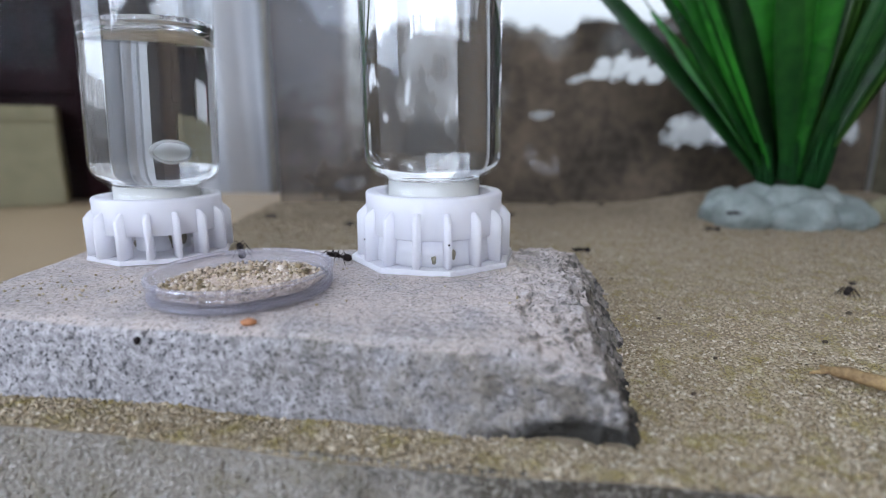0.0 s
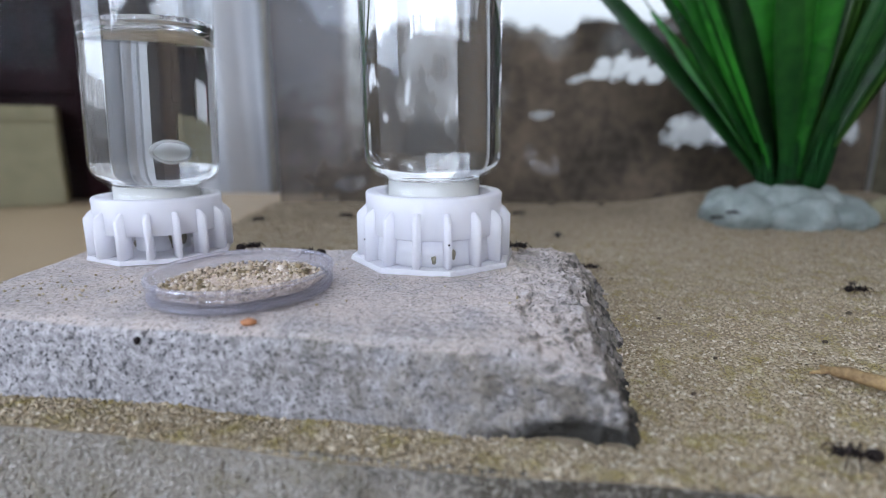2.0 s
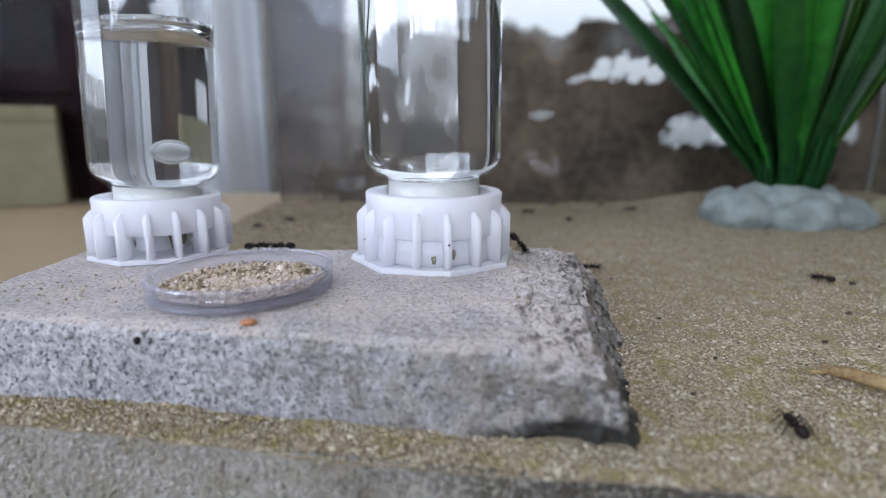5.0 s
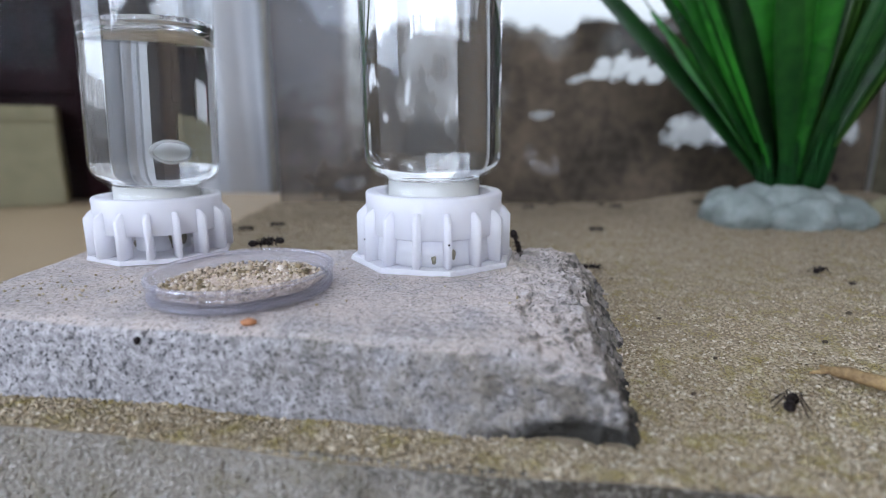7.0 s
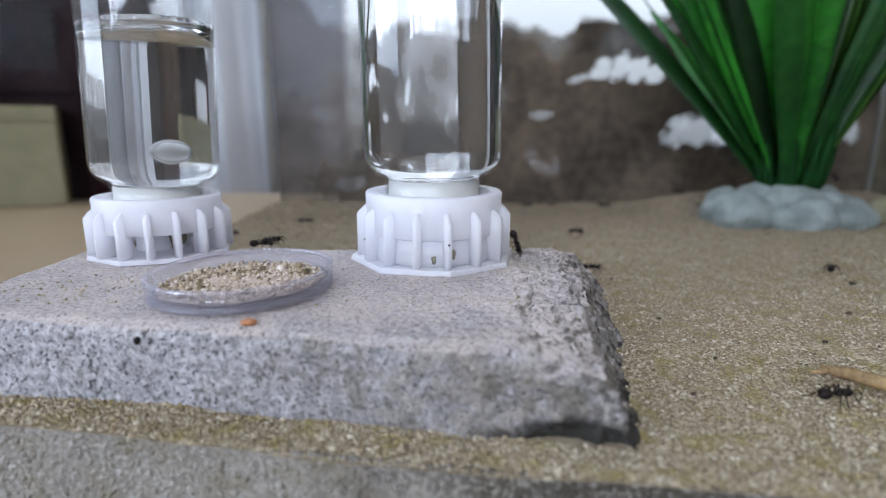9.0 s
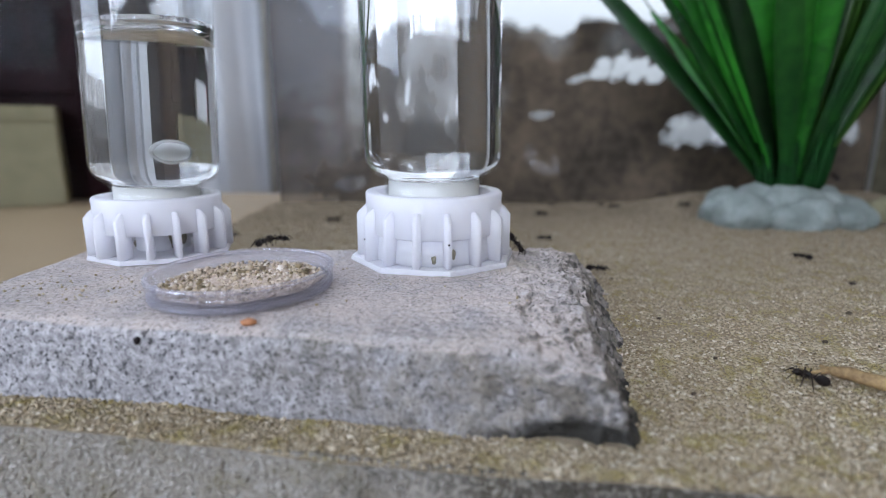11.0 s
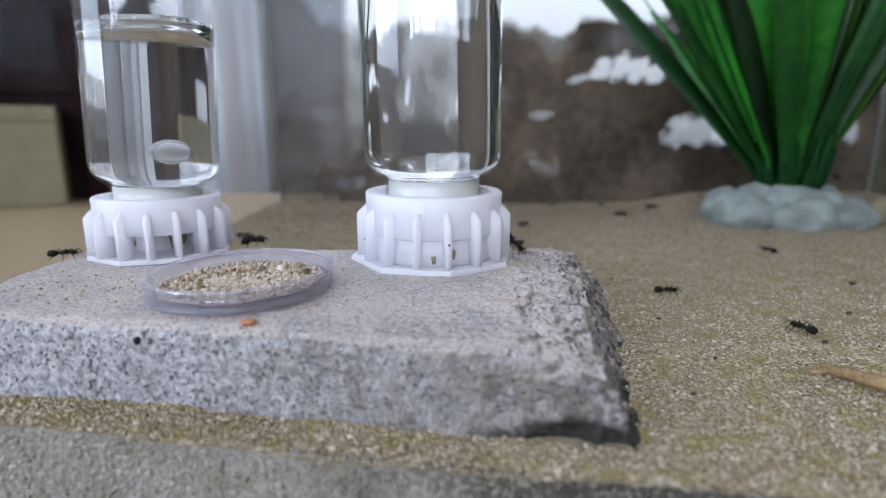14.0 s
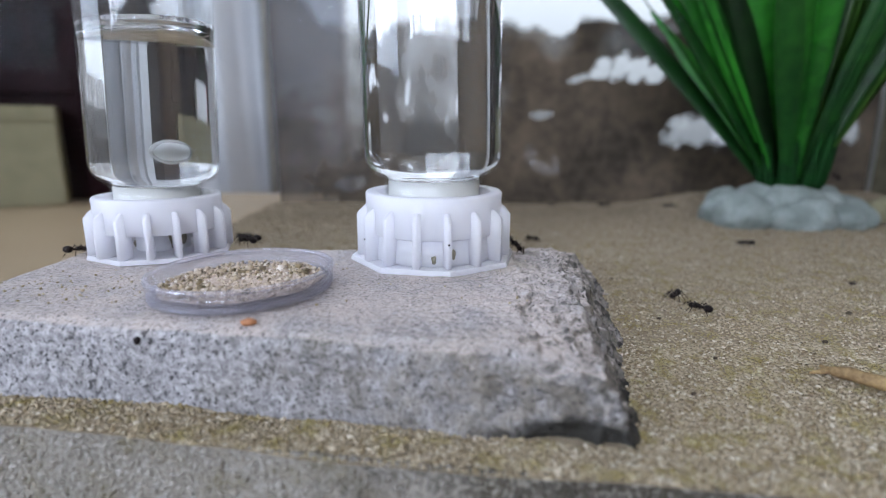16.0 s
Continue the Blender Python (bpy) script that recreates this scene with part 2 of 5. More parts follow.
where, n, split, high = nodes.new("ShaderNodeTexCoord"), nodes.new("ShaderNodeTexNoise"), nodes.new("ShaderNodeSeparateXYZ"), nodes.new("ShaderNodeMapRange")
n.inputs["Scale"].default_value, n.inputs["Detail"].default_value = 38, 4
links.new(where.outputs["Object"], n.inputs["Vector"])
links.new(where.outputs["Object"], split.inputs[0])
high.inputs[1].default_value, high.inputs[2].default_value, high.inputs[3].default_value, high.inputs[4].default_value = 0.015, 0.078, -0.34, 0.12
links.new(split.outputs[2], high.inputs[0])
thin, part_of = nodes.new("ShaderNodeMath"), nodes.new("ShaderNodeMapRange")
links.new(n.outputs[0], thin.inputs[0])
links.new(high.outputs[0], thin.inputs[1])
part_of.inputs[1].default_value, part_of.inputs[2].default_value, part_of.inputs[3].default_value, part_of.inputs[4].default_value = 0.40, 0.85, 0.0, 0.58
toward, thinner = nodes.new("ShaderNodeMapRange"), nodes.new("ShaderNodeMath")
toward.inputs[1].default_value, toward.inputs[2].default_value, toward.inputs[3].default_value, toward.inputs[4].default_value = 0.05, -0.055, -0.20, 0.44
links.new(split.outputs[0], toward.inputs[0])
links.new(thin.outputs[0], thinner.inputs[0])
links.new(toward.outputs[0], thinner.inputs[1])
links.new(thinner.outputs[0], part_of.inputs[0])
links.new(part_of.outputs[0], nodes["Mix Shader"].inputs[0])
bare_glass = nodes.new("ShaderNodeBsdfTransparent")
bare_glass.inputs[0].default_value = (0.84, 0.83, 0.82, 1)
links.new(bare_glass.outputs[0], nodes["Mix Shader"].inputs[2])
cover, worn, wiped = nodes.new("ShaderNodeAttribute"), nodes.new("ShaderNodeMixShader"), nodes.new("ShaderNodeBsdfTransparent")
cover.attribute_name = "cover"
wiped.inputs[0].default_value = (0.97, 0.97, 0.97, 1)
links.new(cover.outputs["Fac"], worn.inputs[0])
links.new(wiped.outputs[0], worn.inputs[1])
links.new(nodes["Mix Shader"].outputs[0], worn.inputs[2])
links.new(worn.outputs[0], nodes["Material Output"].inputs[0])
M_SILT = surface("dry_silt", (0.09, 0.080, 0.050), (0.20, 0.175, 0.115), 45, 0.9, 5, 0.4, 0.0006, translucent=0.2)


def leaf_material(name, dark, light, low, high):
    """Leaf plastic, each leaf with its own depth of green."""
    m = surface(name, dark, light, 30, 0.4, 10, 0.1, 0.0002, translucent=0.42)
    nodes, links = m.node_tree.nodes, m.node_tree.links
    each, tone, shift = nodes.new("ShaderNodeObjectInfo"), nodes.new("ShaderNodeMapRange"), nodes.new("ShaderNodeHueSaturation")
    tone.inputs[3].default_value, tone.inputs[4].default_value = low, high
    links.new(each.outputs["Random"], tone.inputs[0])
    links.new(tone.outputs[0], shift.inputs["Value"])
    links.new(nodes["Color Ramp"].outputs[0], shift.inputs["Color"])
    links.new(shift.outputs[0], nodes["Principled BSDF"].inputs["Base Color"])
    links.new(shift.outputs[0], nodes["Translucent BSDF"].inputs[0])
    return m


# the first two greens are lit and shaded copies, the light painted in
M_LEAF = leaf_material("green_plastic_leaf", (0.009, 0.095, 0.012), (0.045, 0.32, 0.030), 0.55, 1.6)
M_LEAF_SHADED = leaf_material("shaded_green_plastic_leaf", (0.006, 0.060, 0.012), (0.026, 0.17, 0.022), 0.22, 0.9)
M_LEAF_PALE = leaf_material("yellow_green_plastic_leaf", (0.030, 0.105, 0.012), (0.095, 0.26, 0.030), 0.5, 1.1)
# near-black green that carries the shade at the foot of the plant
M_BASE_SHADE = surface("base_shade_green", (0.004, 0.016, 0.005), (0.010, 0.050, 0.012), 120, 0.85, 6, 0.2)
M_BASE_SHADE.node_tree.nodes["Principled BSDF"].inputs["Specular IOR Level"].default_value = 0.05
M_PEBBLE = surface("white_pebble", (0.118, 0.143, 0.130), (0.25, 0.278, 0.260), 180, 0.6, 6, 0.3, 0.0006)
M_PALE = surface("cream_pebble", (0.26, 0.24, 0.19), (0.40, 0.37, 0.30), 160, 0.7, 6, 0.3, 0.0006)
M_TWIG = surface("dry_twig", (0.15, 0.085, 0.035), (0.40, 0.27, 0.12), 420, 0.7, 5, 0.5)
M_CRUMB = grain_material("seed_crumbs", [(0, (0.10, 0.075, 0.04)), (0.18, (0.24, 0.18, 0.10)), (0.35, (0.42, 0.33, 0.22)), (0.6, (0.50, 0.41, 0.31)), (0.92, (0.58, 0.50, 0.41)), (1, (0.78, 0.72, 0.66))], stain=(0.46, 0.36, 0.28))
M_MEAL = surface("seed_meal", (0.37, 0.285, 0.22), (0.56, 0.455, 0.38), 500, 0.9, 4, 0.5)
M_ANT = surface("ant_shell", (0.005, 0.003, 0.003), (0.016, 0.009, 0.008), 900, 0.55, 4, 0.2, 0.00005)
M_LEG = surface("ant_leg", (0.007, 0.004, 0.003), (0.022, 0.011, 0.008), 900, 0.5, 4, 0.1, 0.00005)
for m in (M_ANT, M_LEG):
    m.node_tree.nodes["Principled BSDF"].inputs["Specular IOR Level"].default_value = 0.2
M_CHAFF = surface("seed_husk", (0.30, 0.12, 0.045), (0.46, 0.20, 0.09), 700, 0.5, 4, 0.3)
M_TABLE = surface("pale_wood_table", (0.25, 0.175, 0.098), (0.33, 0.245, 0.15), 22, 0.5, 8, 0.1)
M_DARKWOOD = surface("dark_red_wood", (0.005, 0.0015, 0.002), (0.015, 0.005, 0.0065), 9, 0.62, 6, 0.1)
M_DARKWOOD.node_tree.nodes["Principled BSDF"].inputs["Specular IOR Level"].default_value = 0.04
M_PANEL = surface("worn_dark_wood", (0.006, 0.0035, 0.0045), (0.013, 0.0085, 0.0105), 14, 0.6, 6, 0.1)
M_PANEL.node_tree.nodes["Principled BSDF"].inputs["Specular IOR Level"].default_value = 0.03
M_CARD = surface("beige_card", (0.18, 0.165, 0.095), (0.26, 0.235, 0.145), 14, 0.8, 8, 0.2)
M_CURTAIN = surface("grey_white_curtain", (0.70, 0.71, 0.735), (0.81, 0.82, 0.84), 20, 0.9, 12, 0.2, translucent=0.45)
M_RED = surface("red_print", (0.45, 0.03, 0.03), (0.60, 0.06, 0.05), 60, 0.5, 6, 0.1)
M_FOLD_BAND = surface("grey_blue_band", (0.27, 0.285, 0.32), (0.34, 0.355, 0.39), 6, 0.7, 12, 0.1)
M_SEAM = surface("clear_sealant", (0.30, 0.29, 0.26), (0.42, 0.41, 0.38), 60, 0.5, 6, 0.1, translucent=0.5)
M_WALL = surface("white_wall_paint", (0.66, 0.66, 0.67), (0.74, 0.74, 0.75), 3, 0.8, 12, 0.1)
M_CREAM = surface("warm_cream_wall", (0.56, 0.42, 0.27), (0.66, 0.52, 0.36), 3, 0.8, 12, 0.1)
M_FLOOR = surface("brown_floor", (0.16, 0.10, 0.06), (0.28, 0.18, 0.10), 4, 0.5, 10, 0.1)
M_FRAME = surface("white_frame_paint", (0.74, 0.74, 0.76), (0.82, 0.82, 0.84), 12, 0.4, 8, 0.1)
M_OUTSIDE = glowing("bright_overcast", (0.79, 0.855, 1.0), 1.5)
nodes, links = M_OUTSIDE.node_tree.nodes, M_OUTSIDE.node_tree.links
where, split, level = nodes.new("ShaderNodeTexCoord"), nodes.new("ShaderNodeSeparateXYZ"), nodes.new("ShaderNodeMapRange")
level.inputs[1].default_value, level.inputs[2].default_value, level.inputs[3].default_value, level.inputs[4].default_value = 0.0, 0.62, 0.42, 1.7
links.new(where.outputs["Object"], split.inputs[0])
links.new(split.outputs[2], level.inputs[0])
links.new(level.outputs[0], nodes["Emission"].inputs[1])

# ---- mesh helpers ----


def thing(name, x=0.0, y=0.0, z=0.0, turn=0.0, **tags):
    ob = new(name)
    ob.empty_display_size = 0.005
    ob.matrix_basis = pose(x, y, z, 0, 0, turn)
    return tagged(ob, **tags)


def part(name, bm, mat, parent=None, label="", smooth=True, **tags):
    """Links a bmesh as one mesh object under a thing or a part."""
    me = bpy.data.meshes.new(name)
    bm.normal_update()
    bm.to_mesh(me)
    bm.free()
    me.materials.append(mat)
    if smooth:
        me.polygons.foreach_set("use_smooth", [True] * len(me.polygons))
    ob = new(name, me)
    ob.parent = parent
    return tagged(ob, label=label, **tags)


def raw_mesh(name, verts, faces, mat, parent=None, label="", smooth=False, **tags):
    """Links arrays of vertices and equal-sided faces as one mesh object."""
    me = bpy.data.meshes.new(name)
    verts, faces = np.asarray(verts, np.float32), np.asarray(faces, np.int32)
    n, k = faces.shape
    me.vertices.add(len(verts))
    me.vertices.foreach_set("co", verts.ravel())
    me.loops.add(n * k)
    me.loops.foreach_set("vertex_index", faces.ravel())
    me.polygons.add(n)
    me.polygons.foreach_set("loop_start", np.arange(0, n * k, k, dtype=np.int32))
    me.polygons.foreach_set("use_smooth", np.full(n, smooth))
    me.update(calc_edges=True)
    me.validate()
    me.materials.append(mat)
    ob = new(name, me)
    ob.parent = parent
    return tagged(ob, label=label, **tags)


def add_box(bm, x0, x1, y0, y1, z0, z1, m=None, bevel=0.0):
    vs = [bm.verts.new((x, y, z)) for z in (z0, z1) for x, y in ((x0, y0), (x1, y0), (x1, y1), (x0, y1))]
    fs = [bm.faces.new([vs[i] for i in f]) for f in ((3, 2, 1, 0), (4, 5, 6, 7), (0, 1, 5, 4), (1, 2, 6, 5), (2, 3, 7, 6), (3, 0, 4, 7))]
    if bevel:
        edges = list({e for f in fs for e in f.edges})
        out = bmesh.ops.bevel(bm, geom=edges, offset=bevel, segments=2, profile=0.6, affect="EDGES")
        vs = list({v for f in out["faces"] for v in f.verts} | {v for v in vs if v.is_valid})
    if m:
        for v in vs:
            v.co = m @ v.co
    return vs


def box(x0, x1, y0, y1, z0, z1, bevel=0.0):
    bm = bmesh.new()
    add_box(bm, x0, x1, y0, y1, z0, z1, None, bevel)
    return bm


def lathe(profile, steps=64, closed=False):
    """A turned body from (radius, height) pairs; radius 0 ends in a point."""
    bm = bmesh.new()
    rings = []
    for r, z in profile:
        if r < 1e-7:
            rings.append([bm.verts.new((0, 0, z))])
        else:
            rings.append([bm.verts.new((r * math.cos(math.tau * i / steps), r * math.sin(math.tau * i / steps), z)) for i in range(steps)])
    pairs = list(zip(rings, rings[1:])) + ([(rings[-1], rings[0])] if closed else [])
    for a, b in pairs:
        for i in range(steps):
            j = (i + 1) % steps
            quad = [a[i % len(a)], a[j % len(a)], b[j % len(b)], b[i % len(b)]]
            quad = list(dict.fromkeys(quad))
            if len(quad) > 2:
                bm.faces.new(quad)
    bmesh.ops.recalc_face_normals(bm, faces=bm.faces)
    return bm


def tube(points, radii, sides=7):
    """A bent round bar through points."""
    bm = bmesh.new()
    pts = [Vector(p) for p in points]
    rings = []
    for i, p in enumerate(pts):
        d = (pts[min(i + 1, len(pts) - 1)] - pts[max(i - 1, 0)]).normalized()
        a = d.cross(Vector((0.3, 0.2, 0.93))).normalized()
        b = d.cross(a)
        rings.append([bm.verts.new(p + radii[i] * (math.cos(math.tau * k / sides) * a + math.sin(math.tau * k / sides) * b)) for k in range(sides)])
    for r, q in zip(rings, rings[1:]):
        for k in range(sides):
            bm.faces.new((r[k], r[(k + 1) % sides], q[(k + 1) % sides], q[k]))
    bm.faces.new(rings[0][::-1])
    bm.faces.new(rings[-1])
    bmesh.ops.recalc_face_normals(bm, faces=bm.faces)
    return bm


def lump(rx, ry, rz, seed, rough=0.18, detail=2.2, level=3, at=(0, 0, 0)):
    """A rounded, uneven pebble-like body."""
    bm = bmesh.new()
    bmesh.ops.create_icosphere(bm, subdivisions=level, radius=1.0)
    for v in bm.verts:
        k = 1 + rough * noise.noise(v.co * detail + Vector((seed * 7.3, seed * 1.7, 0)))
        v.co = Vector((v.co.x * rx * k + at[0], v.co.y * ry * k + at[1], v.co.z * rz * k + at[2]))
    return bm


# ---- room ----
X0, X1, Y0, Y1, Z0, Z1 = -1.6, 1.7, -1.75, 1.0, -0.775, 1.7


def wall_with_window(name, along, a0, a1, c0, c1, w0, w1, z0, z1):
    """A wall that runs along x or y, from a0 to a1, c0 to c1 thick, with an opening."""
    bm = bmesh.new()
    for p, q, lo, hi in ((a0, w0, Z0, Z1), (w1, a1, Z0, Z1), (w0, w1, Z0, z0), (w0, w1, z1, Z1)):
        if along == "x":
            add_box(bm, p, q, c0, c1, lo, hi)
        else:
            add_box(bm, c0, c1, p, q, lo, hi)
    return part(name, bm, M_WALL, smooth=False, kind="structure", label="white painted room wall with a window opening", category="wall")


wall_with_window("wall_north", "x", X0, X1, Y1, Y1 + 0.12, -0.45, 1.05, -0.05, 1.25)
wall_with_window("wall_west", "y", Y0 - 0.12, Y1 + 0.12, X0 - 0.1, X0, -1.25, 0.15, 0.15, 1.45)
wall_with_window("wall_south", "x", X0, X1, Y0 - 0.12, Y0, -1.25, 0.30, 0.32, 1.55)
part("wall_east", box(X1, X1 + 0.1, Y0 - 0.12, Y1 + 0.12, Z0, Z1), M_CREAM, smooth=False, kind="structure", label="warm cream painted plain room wall", category="wall")
part("floor", box(X0 - 0.1, X1 + 0.1, Y0 - 0.12, Y1 + 0.12, Z0 - 0.08, Z0), M_FLOOR, smooth=False, kind="structure", label="brown wooden room floor", category="floor")
part("ceiling", box(X0 - 0.1, X1 + 0.1, Y0 - 0.12, Y1 + 0.12, Z1, Z1 + 0.08), M_WALL, smooth=False, kind="structure", label="white painted ceiling", category="ceiling")


def room_window(name, m, wide, high, bars):
    w = new(name)
    w.matrix_basis = m
    tagged(w, kind="structure", label="white painted window with bright sky behind", category="window")
    hx, h = wide / 2, high
    for a, b, c, d in ((-hx, hx, 0, 0.05), (-hx, hx, h - 0.05, h), (-hx, -hx + 0.05, 0.05, h - 0.05), (hx - 0.05, hx, 0.05, h - 0.05)):
        part("window_frame", box(a, b, -0.02, 0.03, c, d, 0.004), M_FRAME, w)
    for k in range(1, bars):
        x = -hx + 2 * hx * k / bars
        part("glazing_bar", box(x - 0.02, x + 0.02, -0.015, 0.025, 0.05, h - 0.05, 0.004), M_FRAME, w)
    return w


room_window("window_1", pose(0.30, Y1 + 0.06, -0.05), 1.50, 1.30, 3)
room_window("window_3", pose(-0.475, Y0 - 0.06, 0.32, 0, 0, 180), 1.55, 1.23, 4)
room_window("window_2", pose(X0 - 0.05, -0.55, 0.15, 0, 0, 90), 1.40, 1.30, 3)
part("backdrop", box(-1.2, 2.0, 1.6, 1.61, -0.8, 2.0), M_OUTSIDE, smooth=False, kind="structure", label="bright overcast sky outside the window", category="sky")
part("backdrop", box(-2.1, 1.1, -2.31, -2.30, -0.2, 2.4), M_OUTSIDE, smooth=False, kind="structure", label="bright overcast sky outside the window", category="sky")
part("backdrop", box(-2.31, -2.30, -1.9, 0.8, -0.6, 2.2), M_OUTSIDE, smooth=False, kind="structure", label="bright overcast sky outside the window", category="sky")

# ---- table and what stands behind the tank ----
table = thing("table", 0.0, 0.1, Z0, label="pale wooden table carrying the glass tank", category="table")
part("tabletop", box(-0.75, 0.75, -0.35, 0.40, TABLE - Z0 - 0.03, TABLE - Z0, 0.004), M_TABLE, table)
for sx in (-0.70, 0.66):
    for sy in (-0.31, 0.32):
        part("leg", box(sx, sx + 0.05, sy, sy + 0.05, 0, TABLE - Z0 - 0.03, 0.003), M_TABLE, table)


def cabinet():
    """Dark lacquered box with a raised surround and feet."""
    c = thing("wooden_box", -0.333, 0.466, TABLE, label="dark red-brown lacquered wooden box on the table", category="box")
    part("body", box(-0.42, 0.081, -0.02, 0.033, 0.0, 0.163, 0.003), M_DARKWOOD, c)
    part("front_stile", box(0.043, 0.083, -0.026, -0.0202, 0.0, 0.163, 0.0015), M_DARKWOOD, c)
    part("front_rail", box(-0.42, 0.0425, -0.026, -0.0202, 0.085, 0.104, 0.0015), M_DARKWOOD, c)
    for x, z, w, h in ((-0.012, 0.132, 0.018, 0.024), (-0.052, 0.136, 0.020, 0.024), (0.022, 0.134, 0.012, 0.022), (-0.098, 0.134, 0.020, 0.026)):
        bm = bmesh.new()
        ring = [bm.verts.new((x + w * math.cos(math.tau * k / 12) * (1 - 0.35 * abs(math.sin(math.tau * k / 12))), -0.0203, z + h * math.sin(math.tau * k / 12))) for k in range(12)]
        peak = bm.verts.new((x, -0.0235, z))
        for k in range(12):
            bm.faces.new((ring[k], ring[(k + 1) % 12], peak))
        bmesh.ops.recalc_face_normals(bm, faces=bm.faces)
        part("raised_panel", bm, M_PANEL, c)
    part("lid", box(-0.425, 0.086, -0.028, 0.034, 0.1635, 0.175, 0.003), M_DARKWOOD, c)
    return c


cabinet()
carton = thing("carton", -0.324, 0.420, TABLE, 30.0, label="beige cardboard carton standing before the dark box", category="box")
part("body", box(-0.20, 0.026, -0.02, 0.022, 0, 0.074, 0.002), M_CARD, carton)
part("flap", box(-0.20, 0.026, -0.0215, -0.0202, 0.063, 0.074, 0.0005), M_CARD, carton)

packet = thing("paper_packet", -0.324, 0.420, TABLE + 0.0742, 30.0, label="white paper packet with a red edge lying on the carton", category="packet")
part("body", box(-0.150, -0.060, -0.018, 0.020, 0, 0.034, 0.002), M_FRAME, packet)
part("red_edge", box(-0.154, -0.1505, -0.018, 0.020, 0.002, 0.032, 0.001), M_RED, packet, "red printed edge")


def curtain():
    """Gathered cloth hanging in soft upright folds."""
    bm = bmesh.new()
    rows = []
    n = 70
    for j in range(13):
        z = TABLE - 0.35 + 1.75 * j / 12
        row = []
        for i in range(n + 1):
            u = i / n
            x = -0.375 + 0.098 * u
            y = 0.86 + 0.030 * math.cos(u * math.tau * 1.15 + 0.2) + 0.006 * math.sin(u * 23 + z * 1.5)
            row.append((x + 0.003 * math.sin(z * 3 + u * 5), y, z))
        rows.append(row)
    front = [[bm.verts.new(p) for p in r] for r in rows]
    back = [[bm.verts.new((p[0], p[1] + 0.0015, p[2])) for p in r] for r in rows]
    for j in range(12):
        for i in range(n):
            bm.faces.new((front[j][i], front[j][i + 1], front[j + 1][i + 1], front[j + 1][i]))
            bm.faces.new((back[j][i + 1], back[j][i], back[j + 1][i], back[j + 1][i + 1]))
    t = thing("curtain", label="grey-white gathered curtain hanging beside the window", category="curtain")
    part("cloth", bm, M_CURTAIN, t)
    part("curtain_rod", tube([(-0.45, 0.88, 1.40), (1.1, 0.88, 1.40)], [0.008, 0.008], 12), M_FRAME, t)
    for x in (-0.36, -0.335, -0.31, -0.285):
        part("ring", tube([(x, 0.88 + 0.012 * math.cos(a), 1.40 + 0.012 * math.sin(a)) for a in [math.tau * k / 12 for k in range(13)]], [0.0015] * 13, 6), M_FRAME, t)


curtain()
# added post, standing in for the darker right part of the curtain
part("fold_band_post", box(-0.300, -0.165, 0.925, 0.995, Z0, 1.36, 0.004), M_FOLD_BAND, kind="structure", label="added grey-blue post standing in for the darker right part of the curtain", category="trim")

# ---- tank ----
# Inner corners of the tank at sand level: front left, front right, back right, back left.
FL, FR, BR, BL = Vector((-0.0685, 0.0545, 0)), Vector((0.187, 0.0165, 0)), Vector((0.187, 0.236, 0)), Vector((-0.0745, 0.236, 0))


def front_edge(x):
    return FL.y + (FR.y - FL.y) * (x - FL.x) / (FR.x - FL.x)


def left_edge(y):
    return FL.x + (BL.x - FL.x) * (y - FL.y) / (BL.y - FL.y)


def tank():
    t = thing("glass_tank", 0, 0, TABLE, label="clear glass tank holding sand, standing on the table", category="tank")
    centre = (FL + FR + BR + BL) / 4
    for name, a, b in (("front_pane", FL, FR), ("side_pane", FR, BR), ("back_pane", BR, BL), ("side_pane", BL, FL)):
        out = (b - a).cross(Vector((0, 0, 1))).normalized() * 0.003
        if out.dot((a + b) / 2 - centre) < 0:
            out = -out
        lift = out * 0.12
        bm = bmesh.new()
        low = [bm.verts.new(p + Vector((0, 0, 0.0042))) for p in (a + lift, b + lift, b + out, a + out)]
        high = [bm.verts.new(v.co + Vector((0, 0, 0.20))) for v in low]
        bm.faces.new(low[::-1])
        bm.faces.new(high)
        for i in range(4):
            bm.faces.new((low[i], low[(i + 1) % 4], high[(i + 1) % 4], high[i]))
        bmesh.ops.recalc_face_normals(bm, faces=bm.faces)
        p = part(name, bm, M_PANE, t, smooth=False)
        p.visible_shadow = False
    bm = bmesh.new()
    low = [bm.verts.new(p) for p in (FL, FR, BR, BL)]
    high = [bm.verts.new(p + Vector((0, 0, 0.004))) for p in (FL, FR, BR, BL)]
    bm.faces.new(low[::-1])
    bm.faces.new(high)
    for i in range(4):
        bm.faces.new((low[i], low[(i + 1) % 4], high[(i + 1) % 4], high[i]))
    part("bottom_pane", bm, M_PANE, t, smooth=False).visible_shadow = False
    for p in (BL, BR):
        part("silicone_seam", tube([p + Vector((-0.0012 if p.x > 0 else 0.0012, -0.0012, z)) for z in (0.03, 0.10, 0.2)], [0.0013] * 3, 8), M_SEAM, t, "pale sealant bead in the corner")
    return t


tank()


